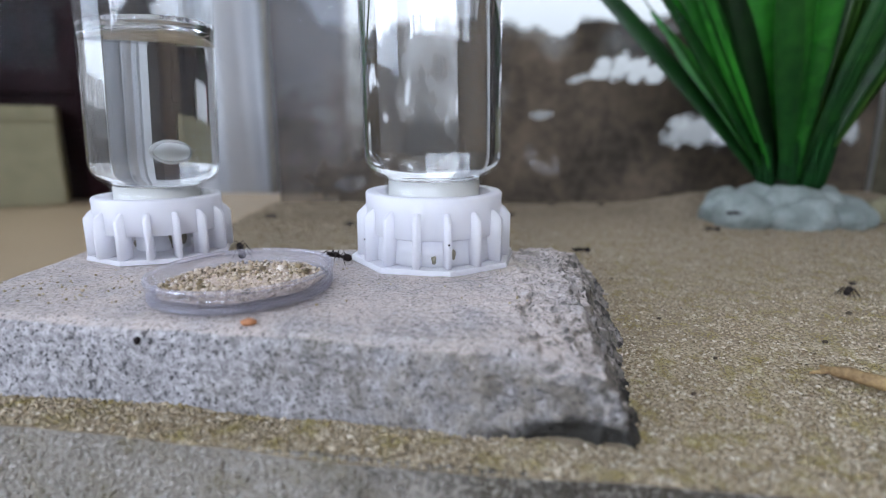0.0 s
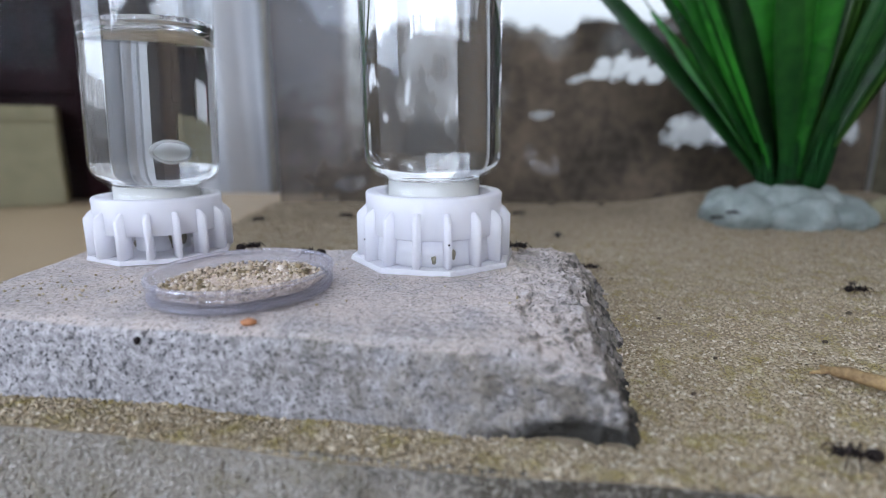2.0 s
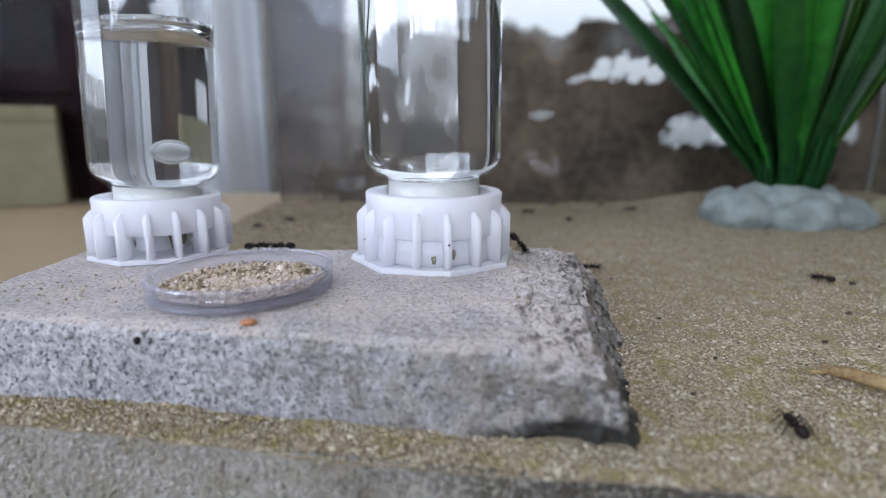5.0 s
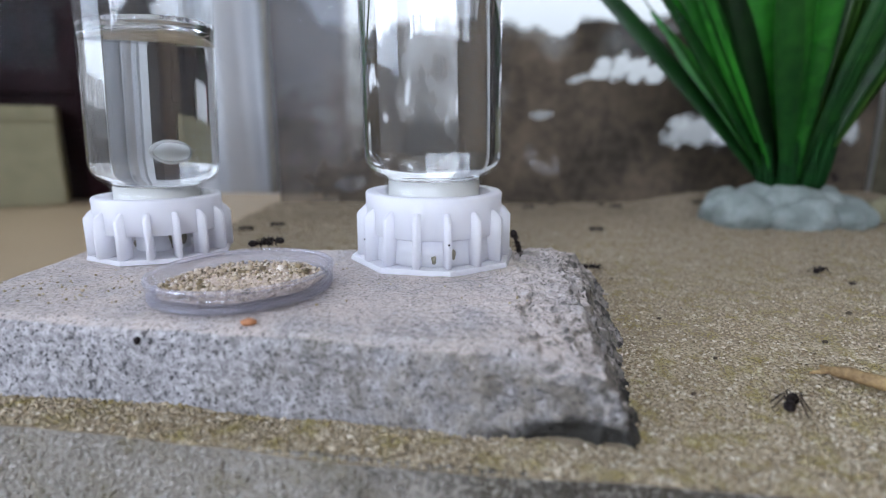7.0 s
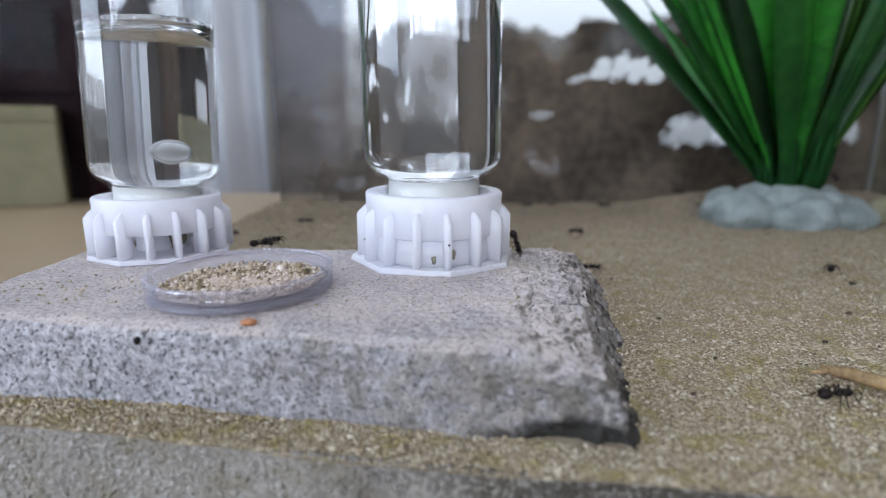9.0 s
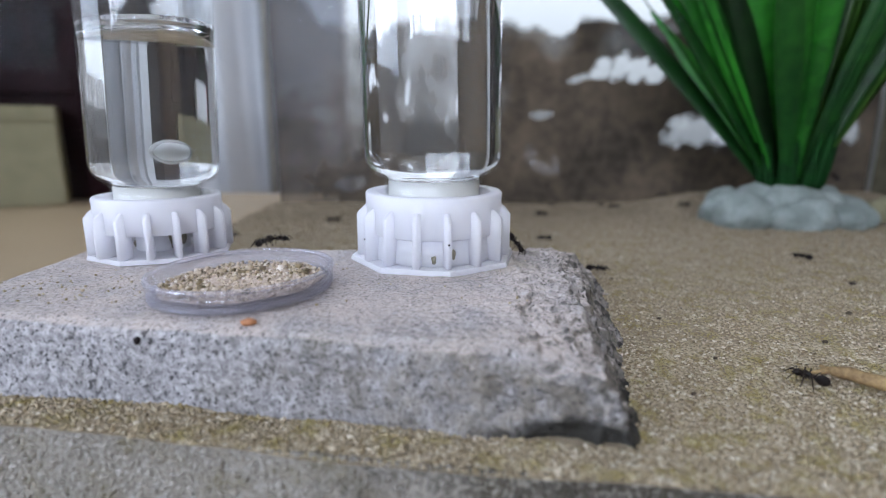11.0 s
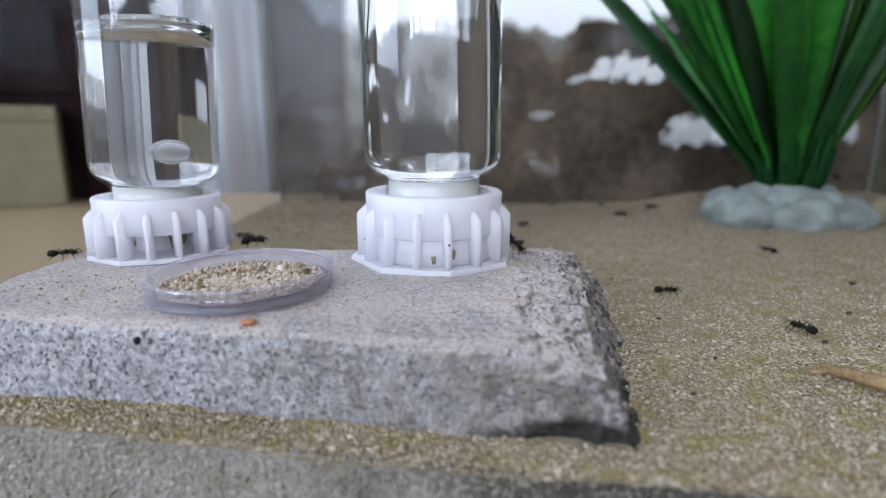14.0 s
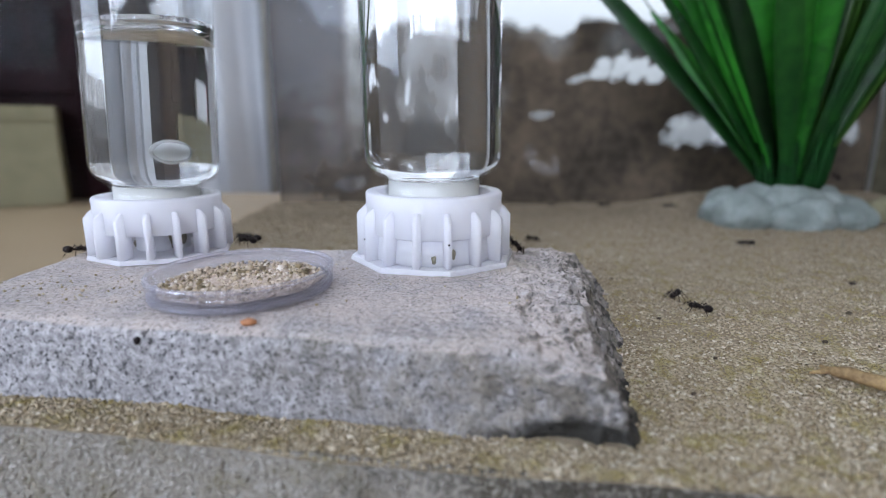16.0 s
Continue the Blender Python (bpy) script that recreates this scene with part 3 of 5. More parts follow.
def sand_height(x, y):
    """Sand level: nearly flat by the stone, heaped a little at the back and by the plant."""
    h = 0.0008 * noise.noise(Vector((x * 45, y * 45, 1.3))) + 0.0004 * noise.noise(Vector((x * 130, y * 130, 4.1)))
    a, b = (max(0.0, min(1.0, v)) for v in ((x - 0.070) / 0.045, (y - 0.185) / 0.05))
    h += 0.0050 * a * a * (3 - 2 * a) * b * b * (3 - 2 * b)
    near = max(0.0, 1 - (y - front_edge(x)) / 0.006)
    return h + 0.0004 * near


def sand_bed():
    t = thing("sand", 0, 0, 0, kind="structure", label="pale tan sand bed filling the tank floor", category="sand")
    nx, ny = 150, 130
    vs, fs = [], []
    for j in range(ny + 1):
        for i in range(nx + 1):
            u, v = i / nx, j / ny
            a, b = FL.lerp(FR, u), BL.lerp(BR, u)
            p = a.lerp(b, v)
            vs.append((p.x, p.y, sand_height(p.x, p.y) - 0.0002))
    w = nx + 1
    for j in range(ny):
        for i in range(nx):
            k = j * w + i
            fs.append((k, k + 1, k + w + 1, k + w))
    raw_mesh("sand_surface", vs, fs, M_SAND, t, smooth=True)
    # the cut side of the bed against the front pane
    vs, fs = [], []
    for i in range(nx + 1):
        p = FL.lerp(FR, i / nx)
        z = sand_height(p.x, p.y) - 0.0004
        for k in range(7):
            vs.append((p.x, p.y + 0.0004, z + (-0.0205 - z) * k / 6))
    for i in range(nx):
        for k in range(6):
            q = i * 7 + k
            fs.append((q, q + 1, q + 8, q + 7))
    raw_mesh("sand_section", vs, fs, M_DAMP_BED, t, "damp grey sand seen edge-on through the glass", smooth=True)


sand_bed()


def scatter(name, centres, radii, mat, parent, label, rng, flat=1.0, **tags):
    """Many small angular grains, joined."""
    n = len(centres)
    base = np.array([(1, 0, 0), (-1, 0, 0), (0, 1, 0), (0, -1, 0), (0, 0, 1), (0, 0, -1)], float)
    tris = np.array([(0, 2, 4), (2, 1, 4), (1, 3, 4), (3, 0, 4), (2, 0, 5), (1, 2, 5), (3, 1, 5), (0, 3, 5)])
    q = rng.normal(size=(n, 4))
    q /= np.linalg.norm(q, axis=1)[:, None]
    w, x, y, z = q.T
    rot = np.stack([1 - 2 * (y * y + z * z), 2 * (x * y - z * w), 2 * (x * z + y * w), 2 * (x * y + z * w), 1 - 2 * (x * x + z * z), 2 * (y * z - x * w), 2 * (x * z - y * w), 2 * (y * z + x * w), 1 - 2 * (x * x + y * y)], 1).reshape(n, 3, 3)
    shape = base[None] * rng.uniform(0.65, 1.25, (n, 6, 1))
    v = np.einsum("nij,nkj->nki", rot, shape) * radii[:, None, None]
    v[:, :, 2] *= flat
    v += centres[:, None, :]
    f = (tris[None] + 6 * np.arange(n)[:, None, None]).reshape(-1, 3)
    return raw_mesh(name, v.reshape(-1, 3), f, mat, parent, label, True, kind="stuff", **tags)


def sand_grains():
    rng = np.random.default_rng(5)
    pts = []
    for y0, y1, step in ((0.015, 0.075, 0.00035), (0.075, 0.125, 0.00050), (0.125, 0.236, 0.0009)):
        xs, ys = np.arange(FL.x - 0.01, FR.x, step), np.arange(y0, y1, step)
        gx, gy = np.meshgrid(xs, ys)
        p = np.stack([gx.ravel(), gy.ravel()], 1) + rng.uniform(-0.6, 0.6, (gx.size, 2)) * step
        ok = (p[:, 1] > [front_edge(a) + 0.0002 for a in p[:, 0]]) & (p[:, 0] > [left_edge(a) for a in p[:, 1]])
        hidden = (p[:, 0] < 0.0195) & (p[:, 1] > 0.0622 - (p[:, 0] + 0.0645) * 0.169) & (p[:, 1] < 0.100)
        out_of_reach = np.abs(p[:, 0]) > 0.035 + 0.9 * p[:, 1]
        p = p[ok & ~hidden & ~out_of_reach]
        pts.append(np.column_stack([p, np.full(len(p), step)]))
    p = np.concatenate(pts)
    z = np.array([sand_height(a, b) for a, b, _ in p])
    r = np.clip(rng.lognormal(math.log(0.00024), 0.30, len(p)), 0.00014, 0.0007) * np.where(p[:, 2] > 0.0008, 1.5, 1.0)
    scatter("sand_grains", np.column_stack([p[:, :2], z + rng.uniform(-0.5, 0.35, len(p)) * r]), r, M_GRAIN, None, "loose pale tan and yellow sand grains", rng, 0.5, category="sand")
    n = 34000
    x = rng.uniform(-0.066, 0.05, n)
    zz = rng.uniform(-0.0175, 0.0002, n)
    y = np.array([front_edge(a) for a in x]) + rng.uniform(0.0004, 0.0007, n)
    r = np.clip(rng.lognormal(math.log(0.00030), 0.3, n), 0.00016, 0.0007)
    scatter("damp_sand_grains", np.column_stack([x, y, zz]), r, M_DAMP, None, "damp grey sand grains pressed against the glass", rng, category="sand")


sand_grains()


def mud_film():
    """Dried mud smeared on the back pane up to a ragged line, thinned or wiped away in patches."""
    bare = [(0.1083, 0.0303, 0.0135, 0.0056, 0.0, 1.0), (0.1000, 0.0335, 0.0050, 0.0030, 0.0, 1.0), (0.0666, 0.0558, 0.0036, 0.0048, -35.0, 1.0), (0.0743, 0.0580, 0.0036, 0.0055, -30.0, 1.0), (0.0819, 0.0567, 0.0038, 0.0052, -35.0, 1.0),
            (0.0892, 0.0551, 0.0036, 0.0046, -40.0, 1.0), (0.0590, 0.0528, 0.0060, 0.0014, 14.0, 0.6), (0.0424, 0.0378, 0.0042, 0.0018, 0.0, 0.5), (0.0375, 0.0215, 0.0017, 0.0048, 18.0, 0.13), (0.0420, 0.0155, 0.0052, 0.0022, -22.0, 0.13),
            (0.0485, 0.0168, 0.0018, 0.0034, 0.0, 0.13), (0.1720, 0.0320, 0.0080, 0.0040, -32.0, 0.8), (0.1507, 0.0703, 0.0026, 0.0062, 0.0, 1.0), (-0.0250, 0.0420, 0.0024, 0.0042, 12.0, 0.45), (-0.0150, 0.0330, 0.0016, 0.0030, 0.0, 0.4),
            (-0.0400, 0.0085, 0.0060, 0.0030, 8.0, 0.35), (-0.0520, 0.0380, 0.0080, 0.0030, -5.0, 0.2), (0.0130, 0.0470, 0.0020, 0.0048, 12.0, 0.55)]
    nx, nz, x0, x1, z0, z1 = 330, 145, BL.x + 0.003, 0.186, -0.006, 0.0930

    def cover_at(x, z):
        wob = noise.fractal(Vector((x * 170, 0.4, z * 170)), 0.9, 2.1, 4)
        lobes = 0.0052 * math.exp(-((x - 0.0485) / 0.0075) ** 2) + 0.0030 * math.exp(-((x - 0.034) / 0.004) ** 2)
        top = 0.0775 - lobes + 0.0150 * min(1.0, max(0.0, (-0.050 - x) / 0.010)) + 0.0045 * noise.noise(Vector((x * 60, 0, 3.3))) + 0.0016 * wob
        much = min(1.0, max(0.0, (top - z) / (0.0030 if x > 0 else 0.0060)))
        for bx, bz, rx, rz, turn, depth in bare:
            a = radians(turn)
            dx, dz = x - bx, z - bz
            u, v = dx * math.cos(a) + dz * math.sin(a), -dx * math.sin(a) + dz * math.cos(a)
            gone = min(1.0, max(0.0, (1.25 + 0.55 * wob - math.hypot(u / rx, v / rz)) / 0.42))
            much *= 1 - 0.9 * depth * gone
        return much

    vs = [(x0 + (x1 - x0) * i / nx, BL.y - 0.0004, z0 + (z1 - z0) * j / nz) for j in range(nz + 1) for i in range(nx + 1)]
    cover = [cover_at(v[0], v[2]) for v in vs]
    w, fs = nx + 1, []
    for j in range(nz):
        for i in range(nx):
            f = (j * w + i, j * w + i + 1, (j + 1) * w + i + 1, (j + 1) * w + i)
            if max(cover[k] for k in f) > 0.01:
                fs.append(f)
    film = raw_mesh("mud_film", vs, fs, M_MUD, None, "brown dried mud film smeared over the back glass, with bare patches", True, category="mud", kind="structure")
    film.data.attributes.new("cover", "FLOAT", "POINT").data.foreach_set("value", cover)


mud_film()


def side_film():
    """The same mud, carried round onto the side pane."""
    bm = bmesh.new()
    grid = [[bm.verts.new((FR.x - 0.0004, 0.2355 - 0.13 * i / 130, -0.006 + 0.115 * j / 100)) for i in range(131)] for j in range(101)]
    for j in range(100):
        for i in range(130):
            c = grid[j][i].co
            wob = noise.fractal(Vector((c.y * 150, 2.4, c.z * 150)), 1.0, 2.0, 3)
            if c.z < 0.092 + 0.008 * noise.noise(Vector((c.y * 60, 0, 8.3))) + 0.003 * wob and (c.z < 0.03 or wob < 0.62):
                bm.faces.new((grid[j][i], grid[j][i + 1], grid[j + 1][i + 1], grid[j + 1][i]))
    bmesh.ops.delete(bm, geom=[v for v in bm.verts if not v.link_faces], context="VERTS")
    film = part("mud_film", bm, M_SILT, label="olive dried mud film smeared over the side glass", category="mud", kind="structure")
    thick = film.modifiers.new("depth", "SOLIDIFY")
    thick.thickness, thick.offset = 0.0005, 0.0


side_film()

# ---- stone slab ----


def slab():
    """A cut slab: flat top, upright cut front, broken sloping end."""
    corner = {(0, 0, 0): (-0.0645, 0.0612, -0.003), (1, 0, 0): (0.0210, 0.0470, -0.003), (0, 1, 0): (-0.0660, 0.1010, -0.003), (1, 1, 0): (0.0345, 0.1030, -0.003),
              (0, 0, 1): (-0.0640, 0.0622, TOP), (1, 0, 1): (0.0158, 0.0492, TOP), (0, 1, 1): (-0.0650, 0.0990, TOP), (1, 1, 1): (0.0222, 0.0985, TOP)}
    nx, ny, nz = 230, 100, 34
    index, vs, fs = {}, [], []

    def vert(i, j, k):
        key = (i, j, k)
        if key not in index:
            u, v, w = i / nx, j / ny, k / nz
            p = Vector((0, 0, 0))
            for (a, b, c), q in corner.items():
                p += (u if a else 1 - u) * (v if b else 1 - v) * (w if c else 1 - w) * Vector(q)
            # rounded arrises
            edge_v, edge_w, edge_u = min(v, 1 - v) * 0.04, (1 - w) * 0.0125, (1 - u) * 0.086
            for a, b, push in ((edge_v, edge_w, Vector((0, 1 if v < 0.5 else -1, -1))), (edge_u, edge_w, Vector((-1, 0, -1)))):
                d = 0.0018 - a - b
                if d > 0:
                    p += push * d * 0.30
            # broken near corner: a hollow under it and a worn shoulder above
            near = max(0.0, 1 - ((p.x - 0.0142) / 0.0064) ** 2)
            arch = 0.0024 * near ** 0.5
            if p.z < arch and v < 0.3 and u < 0.995:
                p.y += 0.0020 * near ** 0.5 * (arch - p.z) / 0.0030 * (1 - v / 0.3)
            p.y += 0.0011 * math.exp(-((p.x + 0.014) / 0.014) ** 2) * max(0.0, 1 - v / 0.3) * max(0.0, 1 - w)
            shoulder = 0.8 * max(0.0, (u - 0.60) / 0.40) * max(0.0, 1 - v / 0.30) * w
            p += Vector((-0.0010, 0.0010, -0.0018)) * shoulder
            q = p * 110
            n1 = Vector((noise.noise(q), noise.noise(q + Vector((9, 0, 0))), noise.noise(q + Vector((0, 9, 0)))))
            q = p * 420
            n2 = Vector((noise.noise(q), noise.noise(q + Vector((9, 0, 0))), noise.noise(q + Vector((0, 9, 0)))))
            q = p * 1300
            n3 = Vector((noise.noise(q), noise.noise(q + Vector((9, 0, 0))), noise.noise(q + Vector((0, 9, 0)))))
            broken = 0.30 + 1.9 * max(0.0, (u - 0.60) / 0.40)
            coarse = 0.30 + 0.75 * max(0.0, (u - 0.60) / 0.40)
            flat = 0.4 if w > 0.995 and u < 0.9 else 1.0
            p += (n1 * 0.0009 * coarse + n2 * 0.00050 * (0.8 * broken - 0.12) + n3 * 0.00042 * (0.8 * broken - 0.08)) * flat
            index[key] = len(vs)
            vs.append(p)
        return index[key]

    for i in range(nx):
        for j in range(ny):
            fs.append((vert(i, j, nz), vert(i + 1, j, nz), vert(i + 1, j + 1, nz), vert(i, j + 1, nz)))
    for i in range(nx):
        for k in range(nz):
            fs.append((vert(i, 0, k), vert(i + 1, 0, k), vert(i + 1, 0, k + 1), vert(i, 0, k + 1)))
            fs.append((vert(i + 1, ny, k), vert(i, ny, k), vert(i, ny, k + 1), vert(i + 1, ny, k + 1)))
    for j in range(ny):
        for k in range(nz):
            fs.append((vert(nx, j, k), vert(nx, j + 1, k), vert(nx, j + 1, k + 1), vert(nx, j, k + 1)))
            fs.append((vert(0, j + 1, k), vert(0, j, k), vert(0, j, k + 1), vert(0, j + 1, k + 1)))
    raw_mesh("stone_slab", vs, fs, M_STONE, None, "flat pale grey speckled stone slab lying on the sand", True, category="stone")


slab()

# ---- feeders ----


def feeder_base(x, y, turn, lean=(0, 0), size=1.0, cup_r=0.0112, foot_r=0.0143, stains=((1, 0.75, 0.0019), (16, 0.95, 0.0026))):
    """White plastic feeder: eight-sided foot, ribbed skirt with low openings, collar on top."""
    f = new("feeder_base")
    f.empty_display_size = 0.005
    f.matrix_basis = pose(x, y, TOP + 0.0002, lean[0], lean[1], turn) @ Matrix.Scale(size, 4)
    tagged(f, label="white plastic ribbed feeder base standing on the stone", category="feeder", group="feeders on the stone")
    bm = bmesh.new()
    low = [bm.verts.new((foot_r * math.cos(math.tau * i / 8), foot_r * math.sin(math.tau * i / 8), 0)) for i in range(8)]
    high = [bm.verts.new((v.co.x * 0.985, v.co.y * 0.985, 0.0008)) for v in low]
    bm.faces.new(low[::-1])
    bm.faces.new(high)
    for i in range(8):
        bm.faces.new((low[i], low[(i + 1) % 8], high[(i + 1) % 8], high[i]))
    part("foot_plate", bm, M_PLASTIC, f, smooth=False)
    part("collar", lathe([(0.0112, 0.0049), (0.0114, 0.0051), (0.01155, 0.0112), (0.0113, 0.0115), (0.0098, 0.0115), (0.0096, 0.0113), (0.0096, 0.0088), (0, 0.0087), (0, 0.0051), (0.0060, 0.0049)], 72, True), M_PLASTIC, f)
    part("plug", lathe([(0.0077, 0.0088), (0.0077, 0.0133), (0.0073, 0.0135), (0, 0.0135)], 48), M_PLUG, f, "cream-white plug in the neck of the vial")
    part("inner_cup", lathe([(cup_r - 0.0002, 0.0008), (cup_r, 0.0009), (cup_r - 0.0004, 0.0052), (0.0040, 0.0052), (0.0040, 0.0008)], 48, True), M_PLASTIC, f)
    for i in range(16):
        a = math.tau * (i + 0.0) / 16
        bm = bmesh.new()
        hw = 0.00050
        prof = [(0.0098, 0.0008), (0.0131, 0.0008), (0.0131, 0.0078), (0.0126, 0.0084), (0.0114, 0.0093), (0.0098, 0.0093)]
        one = [bm.verts.new((r, -hw, z)) for r, z in prof]
        two = [bm.verts.new((r, hw, z)) for r, z in prof]
        bm.faces.new(one)
        bm.faces.new(two[::-1])
        for k in range(6):
            bm.faces.new((one[k], two[k], two[(k + 1) % 6], one[(k + 1) % 6]))
        bmesh.ops.recalc_face_normals(bm, faces=bm.faces)
        bmesh.ops.bevel(bm, geom=[e for e in bm.edges], offset=0.00012, segments=2, affect="EDGES")
        bmesh.ops.transform(bm, matrix=Matrix.Rotation(a, 4, "Z"), verts=bm.verts)
        part("rib", bm, M_PLASTIC, f)
    for a, z in ((-150, 0.0044), (-84, 0.0047)) if foot_r > 0.014 else ((-130, 0.0022),):
        a = round((a - turn) / 22.5) * 22.5
        part("dirt_speck", lump(0.00015, 0.00015, 0.00018, a, 0.4, 2.0, 2, (0.0131 * math.cos(radians(a)), 0.0131 * math.sin(radians(a)), z)), M_ANT, f, "tiny black dirt speck")
    for k, (a, s, z) in enumerate(stains):
        r, a = cup_r - 0.00052 * s, a - 90 - turn
        part("syrup_stain", lump(0.0007 * s, 0.0007 * s, 0.0010 * s, k + 3, 0.5, 2.0, 2, (r * math.cos(radians(a)), r * math.sin(radians(a)), z)), M_SUGAR, f, "dried brown syrup in an opening")
    return f


def vial(x, y, level, lean=(0, 0), bubble=False, size=1.0):
    v = new("glass_vial")
    v.empty_display_size = 0.005
    v.matrix_basis = pose(x, y, TOP + 0.0106 * size, lean[0], lean[1], 0) @ Matrix.Scale(size, 4)
    tagged(v, label="clear glass vial of water standing upside down in its feeder", category="vial", group="vials on the feeders")
    outer = [(0.0082, 0.0), (0.0083, 0.0002), (0.0083, 0.0026), (0.0086, 0.0029), (0.0087, 0.0032), (0.0087, 0.0035), (0.0096, 0.0037), (0.0104, 0.0042), (0.0110, 0.0049), (0.01137, 0.0058), (0.01153, 0.0068), (0.01155, 0.0078), (0.01155, 0.0120), (0.01165, 0.0640), (0.01165, 0.0670), (0.01165, 0.0680), (0.0113, 0.0695), (0.0100, 0.0702), (0, 0.0703)]
    inner = [(0, 0.0694), (0.0098, 0.0693), (0.0108, 0.0688), (0.0114, 0.0676), (0.01153, 0.0668), (0.01153, 0.0640), (0.01143, 0.0120), (0.01143, 0.0080), (0.01141, 0.0070), (0.01125, 0.0061), (0.0109, 0.0053), (0.0103, 0.0046), (0.0095, 0.0041), (0.0085, 0.0038), (0.0081, 0.0035), (0.0079, 0.0026), (0.0079, 0.0)]
    part("glass", lathe(outer + inner + [(0.0082, 0.0)], 96), M_VIAL, v)
    z1 = level
    meniscus = [(0, z1), (0.0070, z1), (0.0090, z1 + 0.0002), (0.0103, z1 + 0.0007), (0.0110, z1 + 0.0014), (0.01147, z1 + 0.0024)]
    side = [(0.01148, z1 + 0.0016), (0.01147, z1 - 0.001), (0.01139, 0.0120), (0.01139, 0.0081), (0.01137, 0.0071), (0.01121, 0.0062), (0.01086, 0.0054), (0.01026, 0.0047), (0.0094, 0.0042), (0.0084, 0.0039), (0.0079, 0.0036), (0.0078, 0.0032), (0.00765, 0.0030), (0.0076, 0.0026), (0, 0.0026)]
    bm = lathe(meniscus + side, 96)
    for w in bm.verts:
        if w.co.z > z1 - 0.0005:
            w.co.z += w.co.x * math.tan(radians(lean[1] + 3.4))
    part("water", bm, M_WATER, v, "still clear water")
    if bubble:
        part("air_bubble", lump(0.0036, 0.0024, 0.0022, 2, 0.06, 1.2, 4, (0.0056, -0.0056, 0.0098)), M_AIR, v, "flattened air bubble")
    return v


feeder_base(-0.0016, 0.0917, 101.0, (0, -0.8))
vial(-0.0016, 0.0917, 0.0600, (0, -0.8))
feeder_base(-0.0508, 0.0957, 84.0, (0, 0), 0.90, 0.0050, 0.0134, ((52, 2.2, 0.0026), (74, 2.4, 0.0030), (-60, 1.4, 0.0016)))
vial(-0.0508, 0.0957, 0.0297, (0, 2.6), True, 0.90)

# ---- dish of seed crumbs ----


def food_dish(x, y):
    d = new("food_dish")
    d.matrix_basis = pose(x, y, TOP + 0.00035, 0, -1.2, 0)
    tagged(d, label="shallow clear plastic dish of seed crumbs on the stone", category="dish")
    part("bowl", lathe([(0, 0), (0.0116, 0), (0.0120, 0.0003), (0.0122, 0.0024), (0.0116, 0.0024), (0.0113, 0.0009), (0, 0.0008)], 96), M_DISH, d)
    part("rim", lathe([(0.0117, 0.0024), (0.0122, 0.0024), (0.01235, 0.0026), (0.0123, 0.0029), (0.0119, 0.0030), (0.0116, 0.0028)], 96, True), M_RIM, d, "thicker lilac-clear rim")
    part("foot_ring", lathe([(0.0114, -0.00005), (0.0120, -0.00005), (0.01215, 0.0003), (0.01205, 0.0007), (0.0114, 0.0007)], 96, True), M_DISH, d)
    m = new("seed_crumbs")
    m.matrix_basis = pose(x, y, TOP + 0.00125, 0, -1.2, 0)
    tagged(m, kind="stuff", label="pale tan crushed seed crumbs in the dish", category="food")
    rng = np.random.default_rng(8)
    part("meal", lump(0.0106, 0.0104, 0.00030, 4, 0.10, 2.5, 4), M_MEAL, m)
    n = 900
    a, rr = rng.uniform(0, math.tau, n), 0.0107 * np.sqrt(rng.uniform(0, 1, n))
    c = np.column_stack([rr * np.cos(a), rr * np.sin(a), np.full(n, 0.0003)])
    scatter("crumb", c, rng.uniform(0.00014, 0.00040, n), M_CRUMB, m, "", rng)
    heaps = np.array([(-0.0070, 0.0035), (-0.0035, 0.0042), (0.0, 0.0048), (0.0032, 0.0052), (0.0066, 0.0040), (-0.0010, 0.0020), (-0.0068, -0.0050), (-0.0030, -0.0070), (0.0022, -0.0066), (0.0068, -0.0035)])
    scatter("crumb", np.array([(-0.0072, -0.0052, 0.0006), (0.0070, 0.0030, 0.0005), (-0.0078, 0.0030, 0.0005)]), np.array([0.0009, 0.0007, 0.0008]), M_CRUMB, m, "", rng, 0.7)
    near = heaps[rng.integers(0, len(heaps), 120)] + rng.normal(0, 0.0011, (120, 2))
    near = near[np.hypot(near[:, 0], near[:, 1]) < 0.0102]
    c = np.column_stack([near, rng.uniform(0.0003, 0.0007, len(near))])
    scatter("crumb", c, rng.uniform(0.00025, 0.00085, len(near)) , M_CRUMB, m, "", rng, 0.7)


food_dish(-0.0275, 0.0716)

# ---- plant ----


